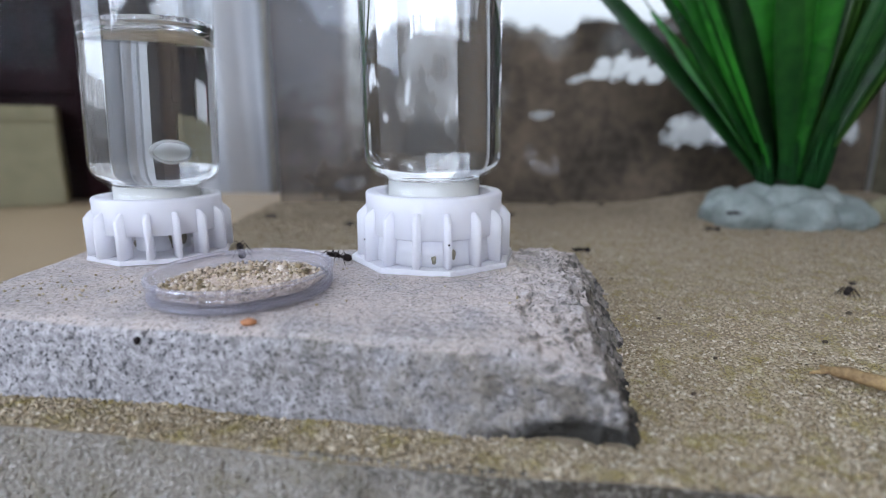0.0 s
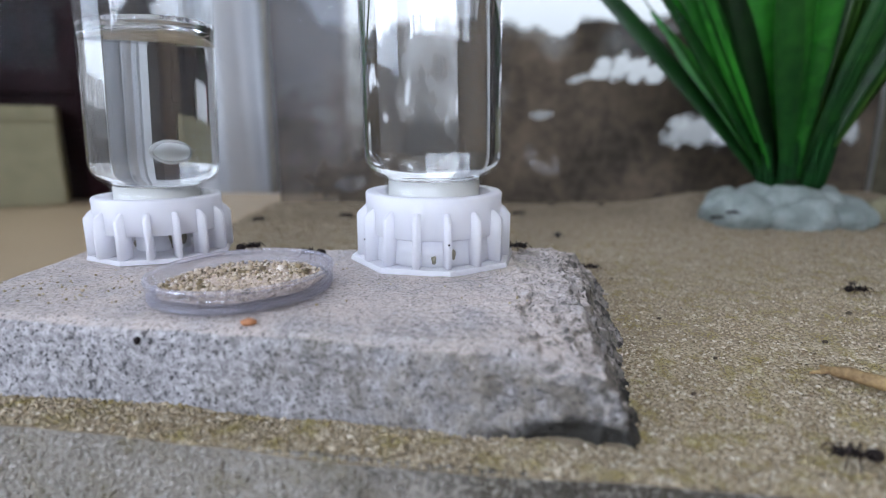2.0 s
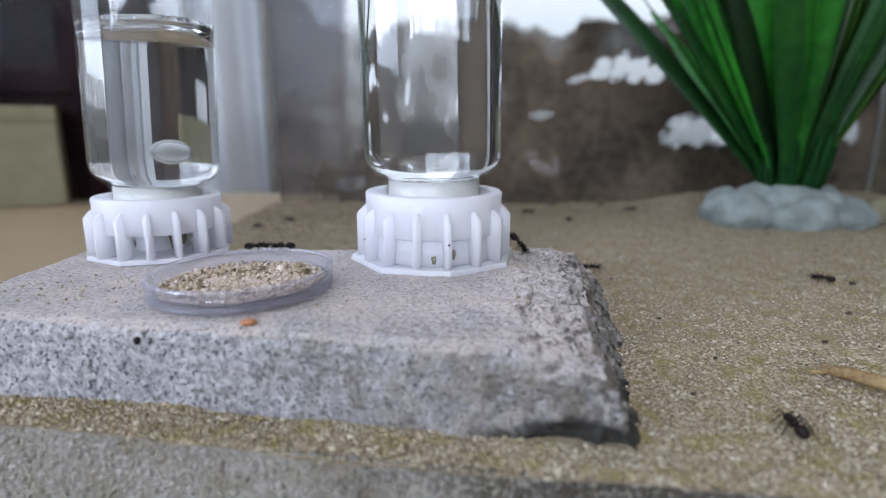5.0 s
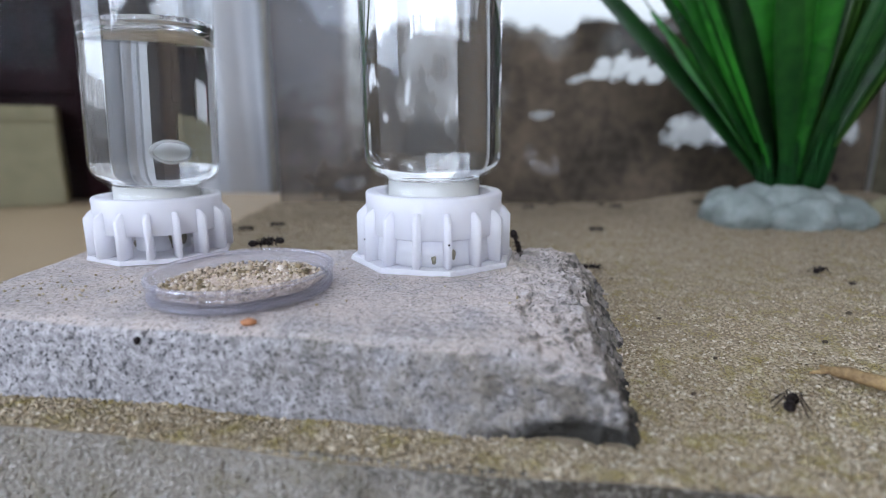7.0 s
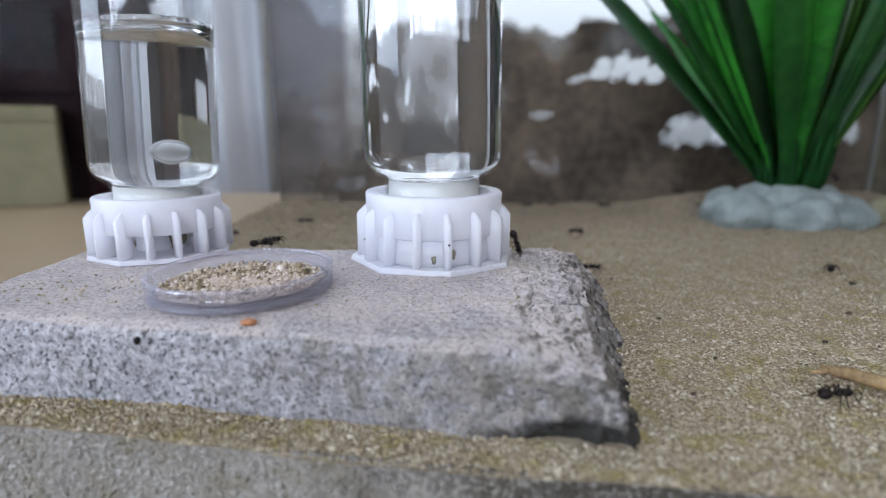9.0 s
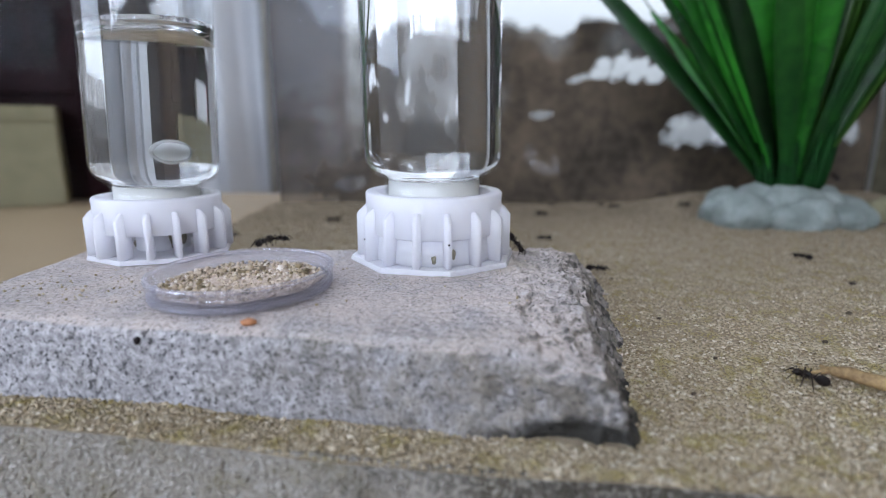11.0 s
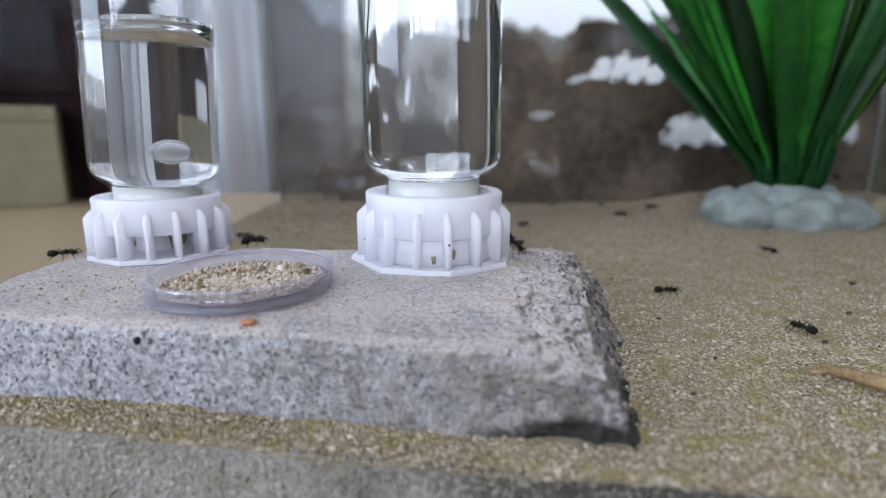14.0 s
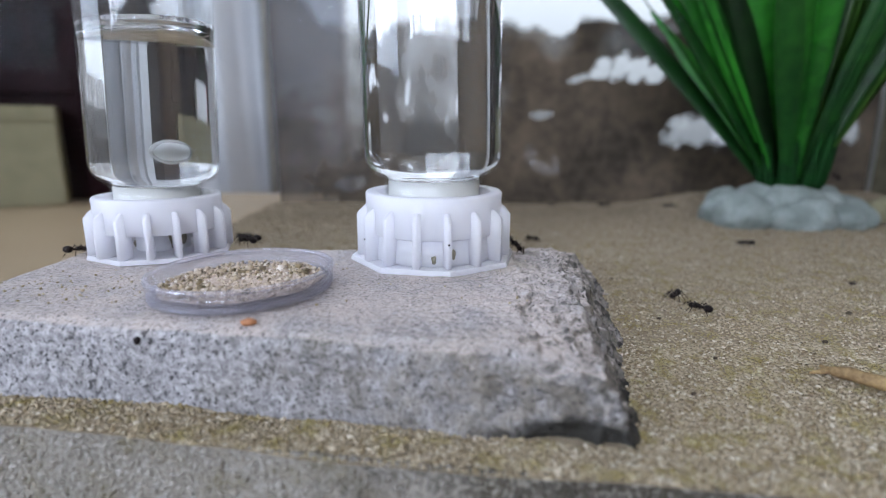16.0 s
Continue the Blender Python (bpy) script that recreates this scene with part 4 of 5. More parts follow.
def grass_plant(x, y):
    z = -0.0015
    p = thing("plastic_plant", x, y, z, label="green plastic aquarium grass rooted in white pebbles", category="plant")
    rng = random.Random(11)
    for k in range(104):
        a = rng.choice((0.0, math.pi)) + rng.gauss(0, 0.75)
        tilt = radians(rng.uniform(14, 40 if math.cos(a) < 0 else 30) if k < 40 else rng.uniform(1, 20))
        length, width = rng.uniform(0.095, 0.140), rng.uniform(0.0042, 0.0082)
        bend = rng.uniform(0.03, 0.26)
        side = Vector((math.cos(a), 0.75 * math.sin(a), 0))
        start = side * 0.0015 + Vector((0, 0, 0.007))
        twist = radians(rng.uniform(-55, 55))
        lie = side * math.sin(tilt) + Vector((0, 0, math.cos(tilt)))
        across = (lie.cross(Vector((0, 1, 0))).normalized() * math.cos(twist) + Vector((0, 1, 0)) * math.sin(twist)).normalized()
        bm = bmesh.new()
        n, rows, p0 = 14, [], start.copy()
        for i in range(n + 1):
            s = i / n
            t = tilt + bend * s * s
            d = side * math.sin(t) + Vector((0, 0, math.cos(t)))
            if i:
                p0 = p0 + d * length / n
            w = width * (0.26 + 0.74 * min(1, s * 2.2)) * (1 - max(0, s - 0.6) / 0.4 * 0.92) / 2
            nrm = across.cross(d).normalized()
            rows.append([bm.verts.new(p0 + across * w * e - nrm * w * 0.28 * (1 - abs(e))) for e in (-1, -0.5, 0, 0.5, 1)])
        for r, q in zip(rows, rows[1:]):
            for i in range(4):
                bm.faces.new((r[i], r[i + 1], q[i + 1], q[i]))
        extra = bmesh.ops.extrude_face_region(bm, geom=bm.faces[:])
        for v in extra["geom"]:
            if isinstance(v, bmesh.types.BMVert):
                v.co += Vector((0.0003 * math.cos(a), 0.0003 * math.sin(a), 0))
        bmesh.ops.recalc_face_normals(bm, faces=bm.faces)
        # bright copy on the lit left, shaded copy in the middle and right
        part("leaf", bm, M_LEAF if side.x < -0.2 and k % 5 else M_LEAF_PALE if side.x > 0.6 and k % 3 == 0 else M_LEAF_SHADED, p)
    # added dark stem feet, standing in for the shade low among the leaves
    for k in range(16):
        a = math.tau * k / 16 + rng.uniform(-0.15, 0.15)
        lean, tall = rng.uniform(0.10, 0.34), rng.uniform(0.024, 0.042)
        foot = Vector((0.0072 * math.cos(a), 0.0060 * math.sin(a), 0.006))
        out = Vector((math.cos(a) * lean, 0.6 * math.sin(a) * lean, 1.0))
        part("base_shade_stem", tube([foot, foot + out * tall * 0.5, foot + out * tall], [0.0022, 0.0018, 0.0005], 7), M_BASE_SHADE, p, "added stem foot coloured dark for the shade under the leaves")
    for k in range(26):
        a = math.tau * k / 13 + rng.uniform(-0.2, 0.2)
        ring = 1.0 if k < 13 else 0.55
        rx, rz = rng.uniform(0.0062, 0.0088), rng.uniform(0.0058, 0.0080)
        part("pebble", lump(rx, rx * 0.95, rz, k, 0.22, 1.3, 4, (0.0205 * ring * math.cos(a), 0.013 * ring * math.sin(a), rz * 0.6 + (0.003 if k >= 13 else 0))), M_PEBBLE, p)


grass_plant(0.1195, 0.1860)

# ---- loose bits ----
twig = thing("twig", 0.0516, 0.0603, 0.0004, -46.0, label="short tan dry twig lying on the sand", category="twig")
part("stem", tube([(-0.0050, 0.0006, 0.0011), (-0.0043, 0.0003, 0.0010), (-0.0034, 0.0, 0.0010), (-0.0018, 0.0003, 0.0011), (0.0002, -0.0002, 0.0012), (0.0022, 0.0002, 0.0011), (0.0046, -0.0001, 0.0012), (0.009, -0.0004, 0.0012)], [0.00020, 0.00034, 0.00062, 0.00088, 0.00080, 0.00098, 0.00088, 0.00095], 12), M_TWIG, twig)
part("side_shoot", tube([(-0.0040, 0.0, 0.0010), (-0.0050, -0.0007, 0.0006), (-0.0057, -0.0011, 0.0004)], [0.0005, 0.0003, 0.00015], 8), M_TWIG, twig)
part("seed_husk", lump(0.0009, 0.00055, 0.0004, 3, 0.3, 2, 3, (-0.0220, 0.0575, TOP + 0.0004)), M_CHAFF, None, "small orange-brown seed husk lying on the stone", category="seed")
part("pebble", lump(0.0052, 0.005, 0.0065, 4, 0.25, 1.5, 3, (0.1330, 0.2040, 0.0110)), M_PALE, None, "pale cream pebble resting behind the plant", category="pebble")
part("pebble", lump(0.006, 0.006, 0.005, 9, 0.3, 1.6, 3, (0.1560, 0.190, 0.003)), M_CARD, None, "small tan pebble lying on the sand", category="pebble")

part("soil_crumb", lump(0.0004, 0.0003, 0.0005, 5, 0.4, 1.8, 2, (-0.0343, 0.0566, 0.0080)), M_ANT, None, "tiny black dirt speck stuck to the stone", category="crumb")
M_CRUMBLE = surface("dark_soil", (0.03, 0.022, 0.015), (0.10, 0.075, 0.05), 600, 0.9, 4, 0.4)
for k, (x, y, r) in enumerate(((85.2, 107.5, 0.7), (57.2, 75.5, 0.45), (46.0, 228.0, 1.6), (67.0, 226.0, 1.4), (60.0, 61.0, 0.4), (38.0, 70.0, 0.35), (70.0, 88.0, 0.5), (52.0, 54.0, 0.5), (62.0, 48.5, 0.6), (30.5, 60.0, 0.35), (36.0, 85.0, 0.35), (75.0, 70.0, 0.5), (-12.0, 229.0, 1.5), (15.0, 228.0, 1.2))):
    part("soil_crumb", lump(r * 0.001, r * 0.0008, r * 0.0006, k, 0.5, 1.8, 2, (x / 1000, y / 1000, sand_height(x / 1000, y / 1000) + r * 0.0004)), M_CRUMBLE, None, "small dark soil crumb lying on the sand", category="crumb", group="crumbs on the sand")


def stone_dust():
    """Stray grains carried onto the slab."""
    rng = np.random.default_rng(21)
    n = 150
    x = np.concatenate([rng.uniform(-0.064, -0.040, n // 2), rng.uniform(-0.060, 0.015, n // 2)])
    y = np.concatenate([rng.normal(0.072, 0.006, n // 2), rng.uniform(0.064, 0.097, n // 2)])
    keep = (y > 0.064) & (y < 0.097) & (np.hypot(x + 0.0278, y - 0.0728) > 0.0135)
    x, y = x[keep], y[keep]
    r = rng.uniform(0.00010, 0.00026, len(x))
    scatter("stray_grains", np.column_stack([x, y, TOP + 0.6 * r]), r, M_GRAIN, None, "stray sand grains lying on the stone", rng, category="sand")


stone_dust()

# ---- ants ----


def ant():
    """A dark worker ant, head towards +x, feet on z = 0."""
    a = new("ant")
    a.empty_display_size = 0.002
    tagged(a, label="dark brown-black worker ant walking over sand and stone", category="ant", group="worker ants")
    mm = 0.00090

    def blob(cx, cz, rx, ry, rz):
        return lump(rx * mm, ry * mm, rz * mm, 1, 0.05, 1.5, 3, (cx * mm, 0, cz * mm))

    head = part("head", blob(1.60, 1.04, 0.62, 0.60, 0.50), M_ANT, a)
    for s in (-1, 1):
        pts = [(1.95, 0.16 * s, 1.15), (2.15, 0.62 * s, 1.62), (2.30, 0.80 * s, 1.55), (2.75, 0.85 * s, 1.05), (3.05, 0.80 * s, 0.75)]
        part("antenna", tube([Vector(p) * mm for p in pts], [0.07 * mm, 0.065 * mm, 0.07 * mm, 0.075 * mm, 0.06 * mm], 6), M_LEG, head)
        part("mandible", tube([Vector(p) * mm for p in ((2.05, 0.22 * s, 0.92), (2.30, 0.20 * s, 0.85), (2.42, 0.04 * s, 0.82))], [0.09 * mm, 0.07 * mm, 0.03 * mm], 6), M_LEG, head)
    part("thorax", tube([Vector(p) * mm for p in ((1.15, 0, 1.05), (0.95, 0, 1.18), (0.55, 0, 1.28), (0.15, 0, 1.18), (-0.25, 0, 1.12), (-0.52, 0, 0.95))], [0.18 * mm, 0.38 * mm, 0.48 * mm, 0.42 * mm, 0.36 * mm, 0.16 * mm], 10), M_ANT, a)
    part("petiole", blob(-0.72, 1.02, 0.17, 0.20, 0.30), M_ANT, a)
    part("gaster", blob(-1.70, 1.08, 0.92, 0.74, 0.70), M_ANT, a)
    for s in (-1, 1):
        for hip, reach, swing in ((0.70, 2.00, 40), (0.35, 2.10, -4), (-0.02, 2.65, -48)):
            leg = part("leg", tube([Vector(p) * mm for p in ((0, 0, 0), (0.18, 0, -0.12), (0.40 * reach, 0, 0.85), (0.78 * reach, 0, -0.25), (reach, 0, -0.86))], [0.10 * mm, 0.13 * mm, 0.10 * mm, 0.075 * mm, 0.055 * mm], 6), M_LEG, a)
            leg.matrix_basis = pose(hip * mm, 0.22 * s * mm, 0.88 * mm, 0, 0, (90 + 0) * s - swing * s)
    return a


first_ant = ant()
ants = [first_ant]
for k in range(16):
    ants.append(copy_thing(first_ant, pose(0, 0, 0)))


def stride(a, moved, step):
    """Legs swing in two threes, in time with the way covered."""
    legs = [c for c in a.children if c.name.split(".")[0] == "leg"]
    for k, leg in enumerate(legs):
        place, turn = leg.matrix_basis.translation.copy(), math.degrees(leg.matrix_basis.to_euler().z)
        rows = []
        for i in range(int(16 / step) + 1):
            t = i * step
            ahead = moved(min(16.0, t + 0.15)) - moved(max(0.0, t - 0.15))
            size = min(1.0, ahead / 0.0012)
            phase = moved(t) / 0.0030 * math.tau + math.pi * ((k % 3 + k // 3) % 2)
            rows.append((t, pose(*place, 0, -6 * size * max(0.0, math.cos(phase)), turn + 17 * size * math.sin(phase) * (1 if k > 2 else -1))))
        walk(leg, rows)


def march(a, level, step, path):
    """path: seconds, millimetres across and away, heading in degrees; where it climbs also the height and pitch."""
    rows, way = [], []
    far = 0.0
    for i, (t, x, y, turn, *lift) in enumerate(path):
        x, y = x / 1000, y / 1000
        if i:
            far += math.hypot(x - path[i - 1][1] / 1000, y - path[i - 1][2] / 1000)
        way.append((t, far))
        z = lift[0] / 1000 if lift else level + 0.0002 if level else sand_height(x, y) + 0.0002
        rows.append((t, pose(x, y, z, 0, lift[1] if len(lift) > 1 else 0, turn)))
    walk(a, rows)
    ts, ds = [w[0] for w in way], [w[1] for w in way]
    stride(a, lambda t: float(np.interp(t, ts, ds)), step)


def motions():
    """Every ant's way, by seconds."""
    march(ants.pop(), 0.0, 0.1, [(0, 76.9, 97.9, -135), (0.5, 78.4, 99.4, -135), (0.67, 78.7, 99.6, -79), (0.83, 78.9, 99.9, -23), (1, 79.1, 100.1, 33), (1.5, 79.9, 100.1, 7), (2, 80.0, 99.7, 0), (2.5, 80.1, 100.1, 60), (3, 80.9, 102.8, 106), (3.5, 80.3, 104.5, 110), (4, 79.0, 105.7, 171), (5.25, 79.3, 108.6, 117), (6.5, 79.6, 111.5, 64), (7, 83.2, 114.9, 35), (7.5, 83.9, 115.4, 19), (8, 84.6, 114.4, 0), (8.5, 85.7, 114.9, 13), (9, 86.6, 115.9, 49), (10.25, 87.3, 123.2, 97), (11.5, 87.9, 130.5, 145), (12, 87.2, 132.4, 159), (12.5, 86.7, 132.4, 171), (13, 85.3, 131.7, 184), (13.5, 84.4, 133.0, 165), (14, 83.5, 134.3, 101), (14.5, 83.5, 137.7, 87), (15, 83.9, 142.1, 92), (15.5, 83.9, 142.8, 171), (16, 82.7, 143.5, 175)])
    march(ants.pop(), 0.0, 0.1, [(0, 44.6, 44.0, 180), (1, 42.6, 45.5, 176), (1.5, 40.7, 45.8, 176), (2.7, 38.6, 45.7, 136), (3, 38.4, 46.3, 122), (3.6, 37.9, 48.5, 112), (3.9, 37.4, 49.6, 103), (4.2, 37.1, 50.2, 98), (6.3, 37.1, 54.4, 60), (7, 40.4, 57.0, 51), (7.3, 41.6, 57.4, 27), (7.6, 43.1, 57.7, 9), (8, 43.6, 57.8, 7), (8.3, 43.9, 57.9, 7), (9, 46.6, 58.4, 8), (9.2, 47.1, 58.5, 10), (10.25, 46.7, 61.1, 68), (11.3, 46.3, 63.7, 127), (11.8, 46.6, 66.1, 75), (12.1, 47.5, 68.1, 48), (12.5, 49.9, 70.0, 32), (13, 54.7, 73.5, 34), (13.5, 57.3, 77.3, 74), (14, 56.7, 80.0, 108), (14.5, 54.6, 82.6, 111), (15, 51.3, 83.4, 145), (15.5, 48.0, 85.6, 129), (16, 44.4, 88.6, 127)])
    march(ants.pop(), 0.0, 0.1, [(0, 25.3, 115.9, 0), (0.6, 28.0, 117.4, 0), (0.9, 30.0, 117.4, 0), (1.2, 31.4, 116.9, -2), (1.5, 32.0, 115.9, 0), (2.5, 32.3, 115.4, 0), (4, 32.8, 115.4, 0), (9.2, 32.8, 115.4, 0), (11.3, 34.4, 113.9, -16), (11.8, 36.2, 111.0, -21), (12.4, 37.8, 106.2, -28), (13, 41.0, 101.7, -19), (13.5, 43.0, 99.4, -8), (15, 43.0, 99.0, -5), (15.5, 43.5, 97.5, -79), (16, 43.3, 96.1, -130)])
    march(ants.pop(), 0.0, 0.25, [(0, 35.8, 135.7, 175), (0.3, 33.7, 137.7, 175), (0.6, 32.8, 139.9, 147), (0.9, 32.9, 143.5, 110), (1.2, 32.6, 148.2, 99), (1.8, 33.9, 155.8, 78), (2.4, 35.5, 164.1, 78), (3, 37.3, 171.3, 68), (3.6, 41.0, 181.3, 59), (4.2, 40.4, 184.9, 135), (5.25, 45.4, 182.5, 57), (6.3, 50.5, 180.1, -21), (7, 48.9, 168.1, -10), (7.4, 48.5, 167.8, -64), (7.8, 48.1, 167.5, -117), (8.2, 47.7, 167.1, -171), (8.6, 44.7, 168.1, -180), (9.2, 40.1, 162.2, -171), (11.3, 28.5, 149.0, -161), (11.55, 28.2, 145.5, -115), (11.8, 28.0, 142.1, -69), (12.1, 28.0, 141.7, -124), (12.4, 28.1, 141.3, -180), (13, 27.6, 144.3, -180), (13.6, 22.8, 143.5, -180), (14.4, 17.9, 143.5, -180), (16, 14.8, 143.5, -180)])
    march(ants.pop(), 0.0, 0.25, [(0, 24.1, 195.3, 0), (1.2, 28.0, 198.1, 0), (2.7, 28.0, 198.1, 28), (4.2, 31.2, 203.8, -21), (6.3, 33.0, 196.7, 53), (6.65, 33.6, 204.9, 100), (7, 34.1, 213.1, 148), (9, 34.0, 218.1, 180), (10.15, 35.2, 205.3, 254), (11.3, 36.5, 192.6, 328), (11.55, 35.9, 188.8, 263), (11.8, 35.4, 184.9, 198), (12.4, 33.3, 184.9, 180), (13, 30.5, 183.7, 180), (13.6, 29.2, 181.3, 199), (14.2, 25.6, 171.3, 234), (15, 24.7, 161.3, 293), (16, 25.4, 149.8, 310)])
    march(ants.pop(), 0.0, 0.25, [(0, 97.5, 233.5, -171), (1.2, 95.1, 233.5, -171), (2.4, 91.4, 233.5, -153), (3, 84.1, 222.9, -120), (3.6, 79.6, 210.9, -142), (4.2, 76.0, 207.6, -171), (6.3, 71.9, 214.6, -180), (9, 66.6, 219.8, -180), (9.77, 67.9, 218.6, -120), (10.53, 69.3, 217.5, -60), (11.3, 70.6, 216.4, 0), (11.8, 77.1, 218.0, 0), (12.4, 80.0, 210.8, 0), (12.6, 79.2, 209.1, -54), (12.8, 78.5, 207.5, -109), (13, 77.7, 205.8, -163), (13.6, 68.5, 195.3, -171), (14.2, 65.2, 198.1, -214), (15, 68.1, 216.4, -227), (16, 67.1, 221.5, -180)])
    march(ants.pop(), 0.0, 0.25, [(0, 84.7, 166.1, 170), (0.5, 82.9, 170.2, 159), (0.75, 82.9, 171.3, 107), (1, 83.0, 172.3, 56), (1.5, 90.4, 183.7, 22), (2, 88.8, 172.0, 15, 2.65), (2.5, 89.7, 168.0, 8, 3.65), (3.2, 91.5, 168.0, 0, 3.65), (4, 97.1, 168.0, 4, 4.19), (5.25, 99.6, 189.5, 81), (6.5, 102.0, 210.9, 159), (7, 102.3, 213.5, 145), (8, 107.2, 233.5, 145), (9, 102.7, 233.5, 145), (11.3, 95.0, 233.5, 180), (16, 93.8, 233.5, 180)])
    march(ants.pop(), 0.0, 0.25, [(0, 91.7, 168.0, 8, 4.73), (2, 91.5, 168.0, 15, 4.91), (2.5, 91.3, 168.0, 93, 4.91), (3, 91.1, 168.0, 170, 5.27), (3.5, 90.4, 168.0, 170, 5.45), (4, 90.8, 172.0, 159, 5.42), (6.5, 105.6, 204.2, 159), (7, 105.0, 205.2, 159), (8, 103.0, 208.9, 165), (9, 101.9, 209.2, 170), (11.5, 92.3, 210.5, 180), (12.4, 86.0, 210.9, 180), (13, 81.5, 208.8, 189), (13.4, 81.9, 209.6, 246), (13.8, 82.3, 210.3, 303), (14.2, 82.7, 211.0, 360), (15, 86.0, 209.7, 360), (16, 88.7, 209.8, 364)])
    march(ants.pop(), 0.0, 0.25, [(0, 179.7, 202.8, 180), (7, 176.7, 204.4, 180), (8, 165.0, 204.4, 193), (9, 158.5, 194.8, 266), (10.25, 159.7, 196.4, 205), (11.5, 160.8, 198.1, 145), (12.25, 166.4, 199.7, 72), (13, 172.0, 201.2, 0), (16, 179.7, 202.8, 0)])
    march(ants.pop(), 0.0, 0.25, [(0, -62.0, 191.3, 155), (0.8, -62.4, 188.7, 190), (1.6, -64.2, 186.2, 201), (2.5, -62.6, 179.0, 242), (3.5, -60.1, 172.3, 298), (4, -58.4, 169.2, 335), (5.25, -59.1, 168.6, 263), (6.5, -59.8, 168.1, 190), (7, -61.6, 165.1, 201), (7.5, -61.6, 160.3, 214), (8, -63.5, 158.5, 201), (10.3, -62.5, 156.3, 281), (12.6, -61.4, 154.0, 360), (13, -58.3, 153.2, 360), (14, -58.0, 154.0, 381), (16, -58.0, 154.0, 370)])
    march(ants.pop(), 0.0, 0.25, [(0, -30.5, 173.4, 100), (0.8, -30.9, 179.0, 100), (1.6, -33.5, 188.7, 136), (2, -35.0, 192.6, 161), (2.5, -39.9, 196.7, 180), (3, -40.5, 196.7, 180), (3.5, -45.6, 193.9, 185), (4, -50.3, 190.0, 190), (5.25, -53.5, 181.1, 112), (6.5, -56.7, 172.3, 34), (7, -54.2, 173.4, 0), (8, -50.8, 175.6, 5), (9, -46.7, 180.1, 10), (11.3, -35.6, 182.5, 0), (12, -30.3, 181.3, 0), (13, -23.1, 182.5, 0), (16, -15.5, 183.7, 0)])
    march(ants.pop(), 0.0, 0.25, [(0, 22.1, 118.9, 0), (8, 22.7, 118.9, 0), (8.6, 28.2, 120.5, 0), (9.2, 29.4, 120.5, 9), (9.9, 29.1, 120.5, 63), (10.6, 28.8, 120.5, 116), (11.3, 28.5, 120.5, 170), (12.2, 23.4, 118.9, 180), (16, 22.1, 118.9, 180)])
    march(ants.pop(), TOP, 0.1, [(0, -17.5, 86.4, 178, 9.9, -11), (0.4, -18.1, 86.8, 176, 9.9, -11), (0.8, -18.5, 86.0, 178, 9.9, -11), (1.2, -19.0, 86.0, 172, 9.9, -11), (1.6, -20.2, 87.6, 166, 9.9, -11), (2.2, -23.4, 90.4, 175), (3, -25.4, 90.9, 180), (4, -26.3, 91.3, 180), (6.5, -32.5, 101.3, 171), (7, -32.5, 100.2, 175), (8, -33.5, 100.2, 180), (8.5, -33.9, 100.2, 175), (8.73, -33.4, 100.4, 120), (8.97, -32.8, 100.6, 65), (9.2, -32.3, 100.8, 10), (11.3, -32.0, 102.3, 0), (11.53, -32.2, 102.5, 57), (11.77, -32.4, 102.7, 114), (12, -32.6, 102.9, 171), (12.6, -33.8, 102.3, 180), (13.3, -35.7, 101.8, 180), (14, -36.7, 101.8, 171), (15, -37.2, 102.3, 167), (16, -37.7, 102.9, 171)])
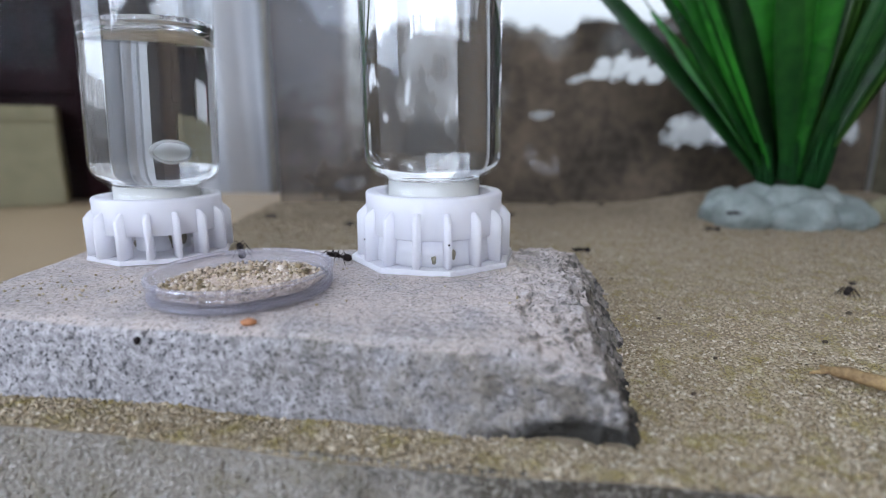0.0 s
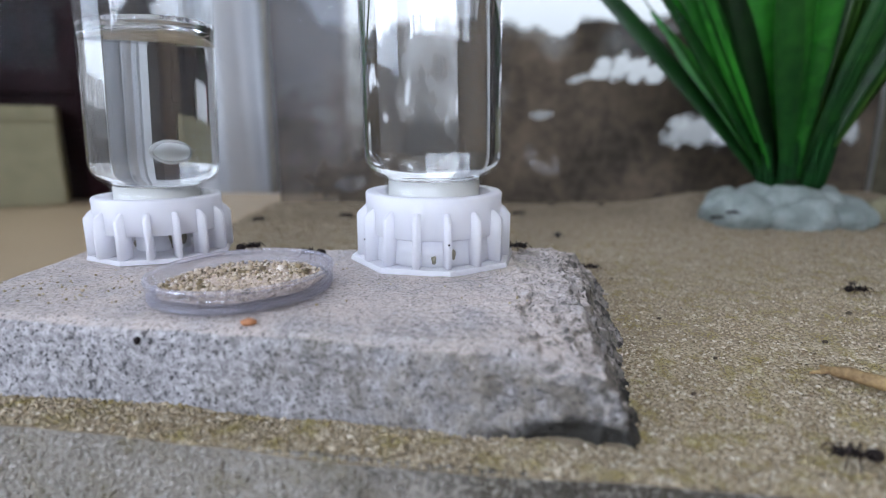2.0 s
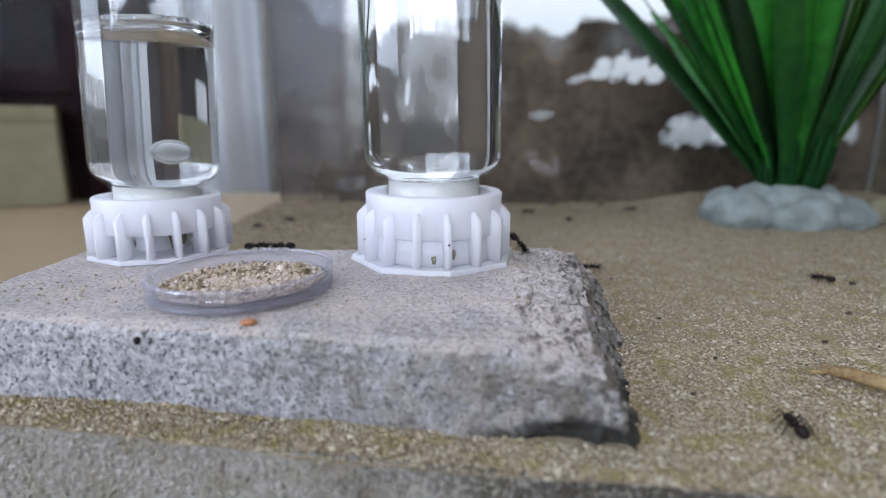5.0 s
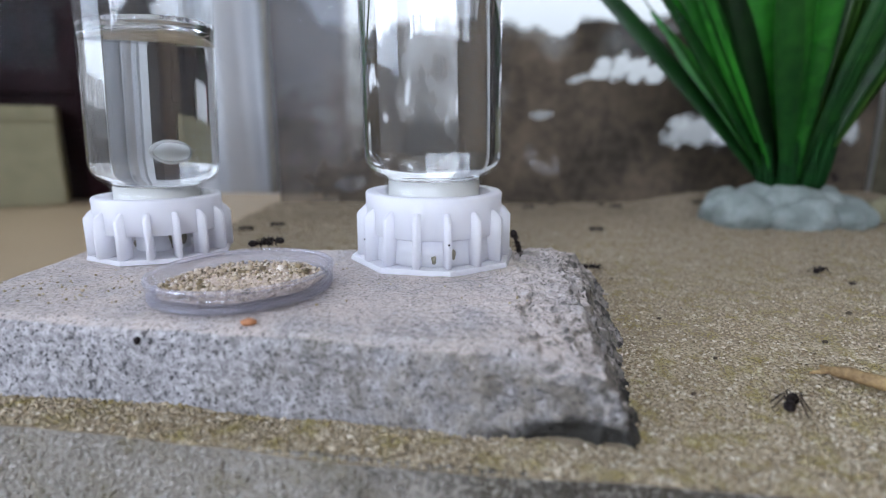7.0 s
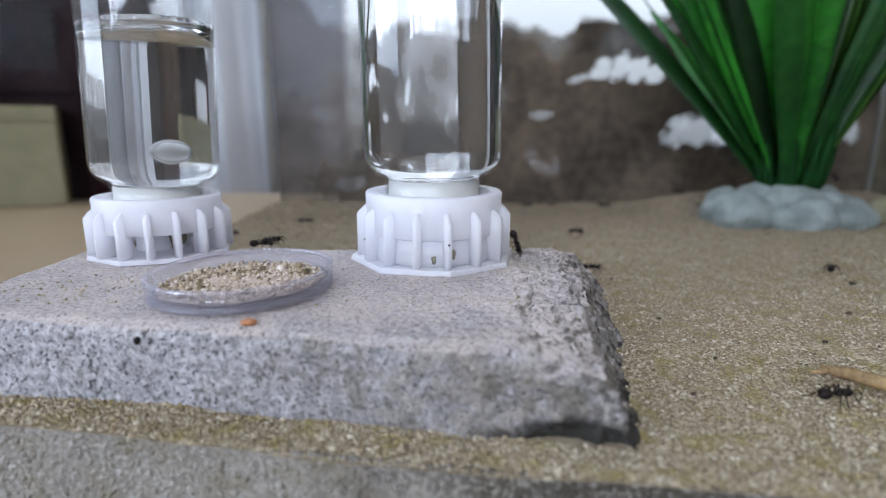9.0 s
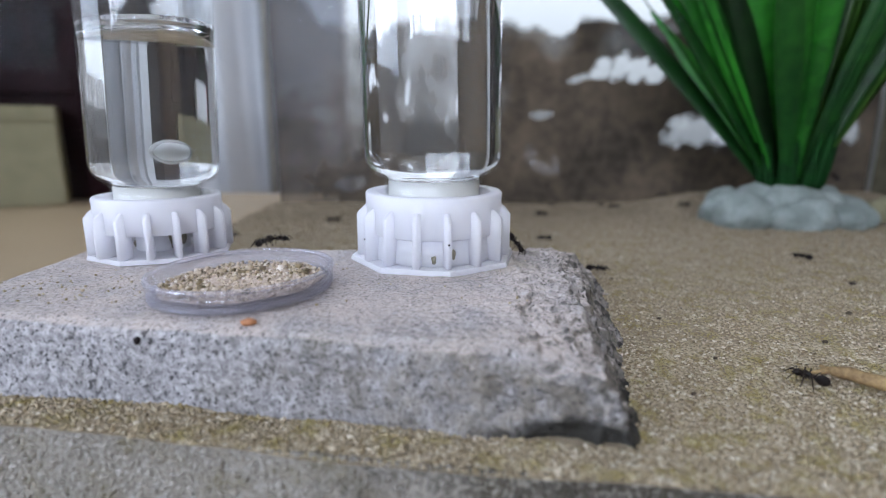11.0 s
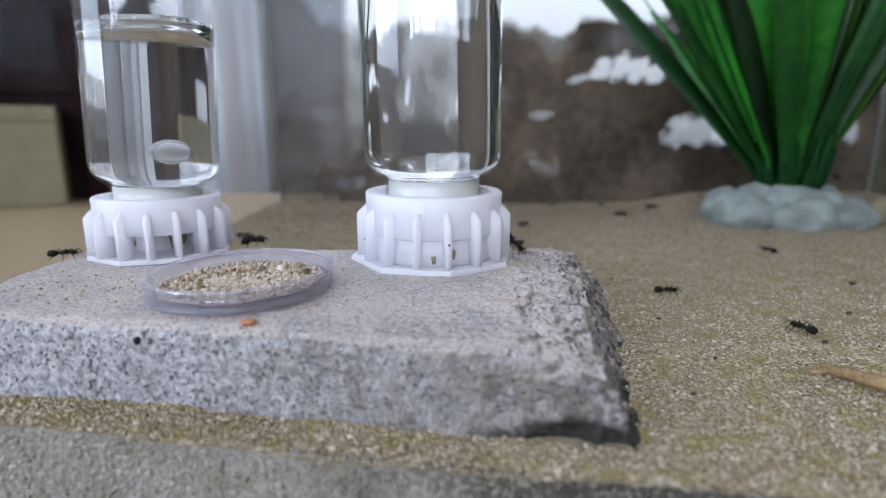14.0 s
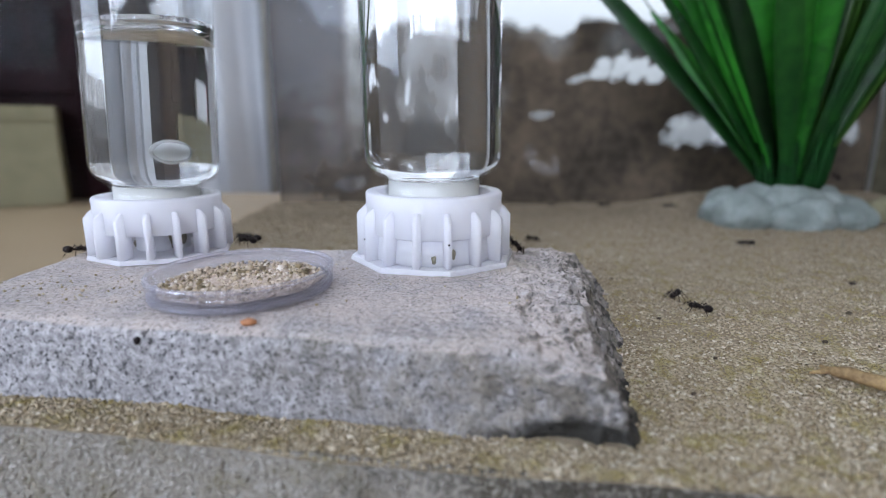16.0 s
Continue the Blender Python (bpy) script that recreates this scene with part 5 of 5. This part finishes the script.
    march(ants.pop(), TOP, 0.25, [(0, -35.6, 92.2, 116, 9.8, -25), (1.2, -35.3, 92.6, 101, 9.8, -25), (1.6, -35.0, 93.5, 62), (2, -35.0, 94.9, 34), (3, -33.8, 94.4, 10), (4, -33.6, 94.4, 21), (6.5, -33.7, 97.2, 10), (9.2, -33.5, 97.7, 10), (10.25, -33.8, 98.2, 55), (11.3, -34.1, 98.7, 99), (12, -35.0, 99.7, 134), (12.6, -35.8, 100.8, 171), (13.3, -36.4, 100.8, 180), (13.65, -36.2, 100.5, 107), (14, -36.0, 100.2, 34), (15, -36.8, 100.5, 95), (16, -37.5, 100.8, 156)])
    # one ant climbs down from the feeder's side to the stone and hangs there, head low
    s = ants.pop()
    walk(s, [(t, pose(x / 1000, 0.0930, z / 1000, roll, pitch, turn)) for t, x, z, roll, pitch, turn in (
        (0.0, 9.6, 9.9, 0, 0, 60), (0.9, 11.8, 9.8, 0, 0, 20), (2.1, 12.9, 10.2, 0, 0, 0), (2.7, 13.3, 10.2, 0, 12, -5), (3.3, 13.1, 10.5, 0, 25, -8), (4.2, 13.0, 10.8, 0, 35, -10),
        (6.3, 12.2, 11.4, 0, 68, -10), (8.0, 12.0, 11.5, 0, 72, -6), (9.2, 12.0, 11.4, 0, 70, -4), (11.3, 12.2, 11.0, 0, 48, -12), (14.0, 12.1, 11.0, 0, 44, -10), (16.0, 11.8, 11.0, 0, 40, -12))])
    # one climbs up the slab's hidden end onto its top
    o = ants.pop()
    walk(o, [(t, pose(x / 1000, y / 1000, z / 1000, 0, pitch, turn)) for t, x, y, z, pitch, turn in (
        (0.0, -66.6, 86.0, 2.0, -70, 60), (12.0, -66.4, 85.0, 4.5, -70, 60), (12.6, -65.6, 85.0, 8.4, -35, 50), (13.0, -64.4, 85.2, 9.5, -15, 45), (13.5, -64.5, 86.8, 9.7, 0, 40), (14.0, -65.0, 89.6, 9.7, 0, 25), (14.5, -64.7, 90.9, 9.7, 0, 20), (15.5, -64.6, 92.2, 9.7, 0, 18), (16.0, -64.5, 92.6, 9.7, 0, 15))])
    # one crosses the plant's pebbles
    p = ants.pop()
    walk(p, [(t, pose(x / 1000, 0.178, z / 1000, 0, pitch, turn)) for t, x, z, pitch, turn in (
        (0.0, 112.0, 13.5, 0, 0), (2.0, 115.0, 13.5, 0, 0), (2.5, 117.5, 12.8, 10, -10), (3.0, 120.5, 11.6, 5, 0), (3.5, 124.0, 12.2, -25, 10), (4.0, 127.0, 14.2, -35, 20), (6.0, 129.0, 15.2, -30, 60), (16.0, 129.5, 15.4, -20, 80))])


motions()
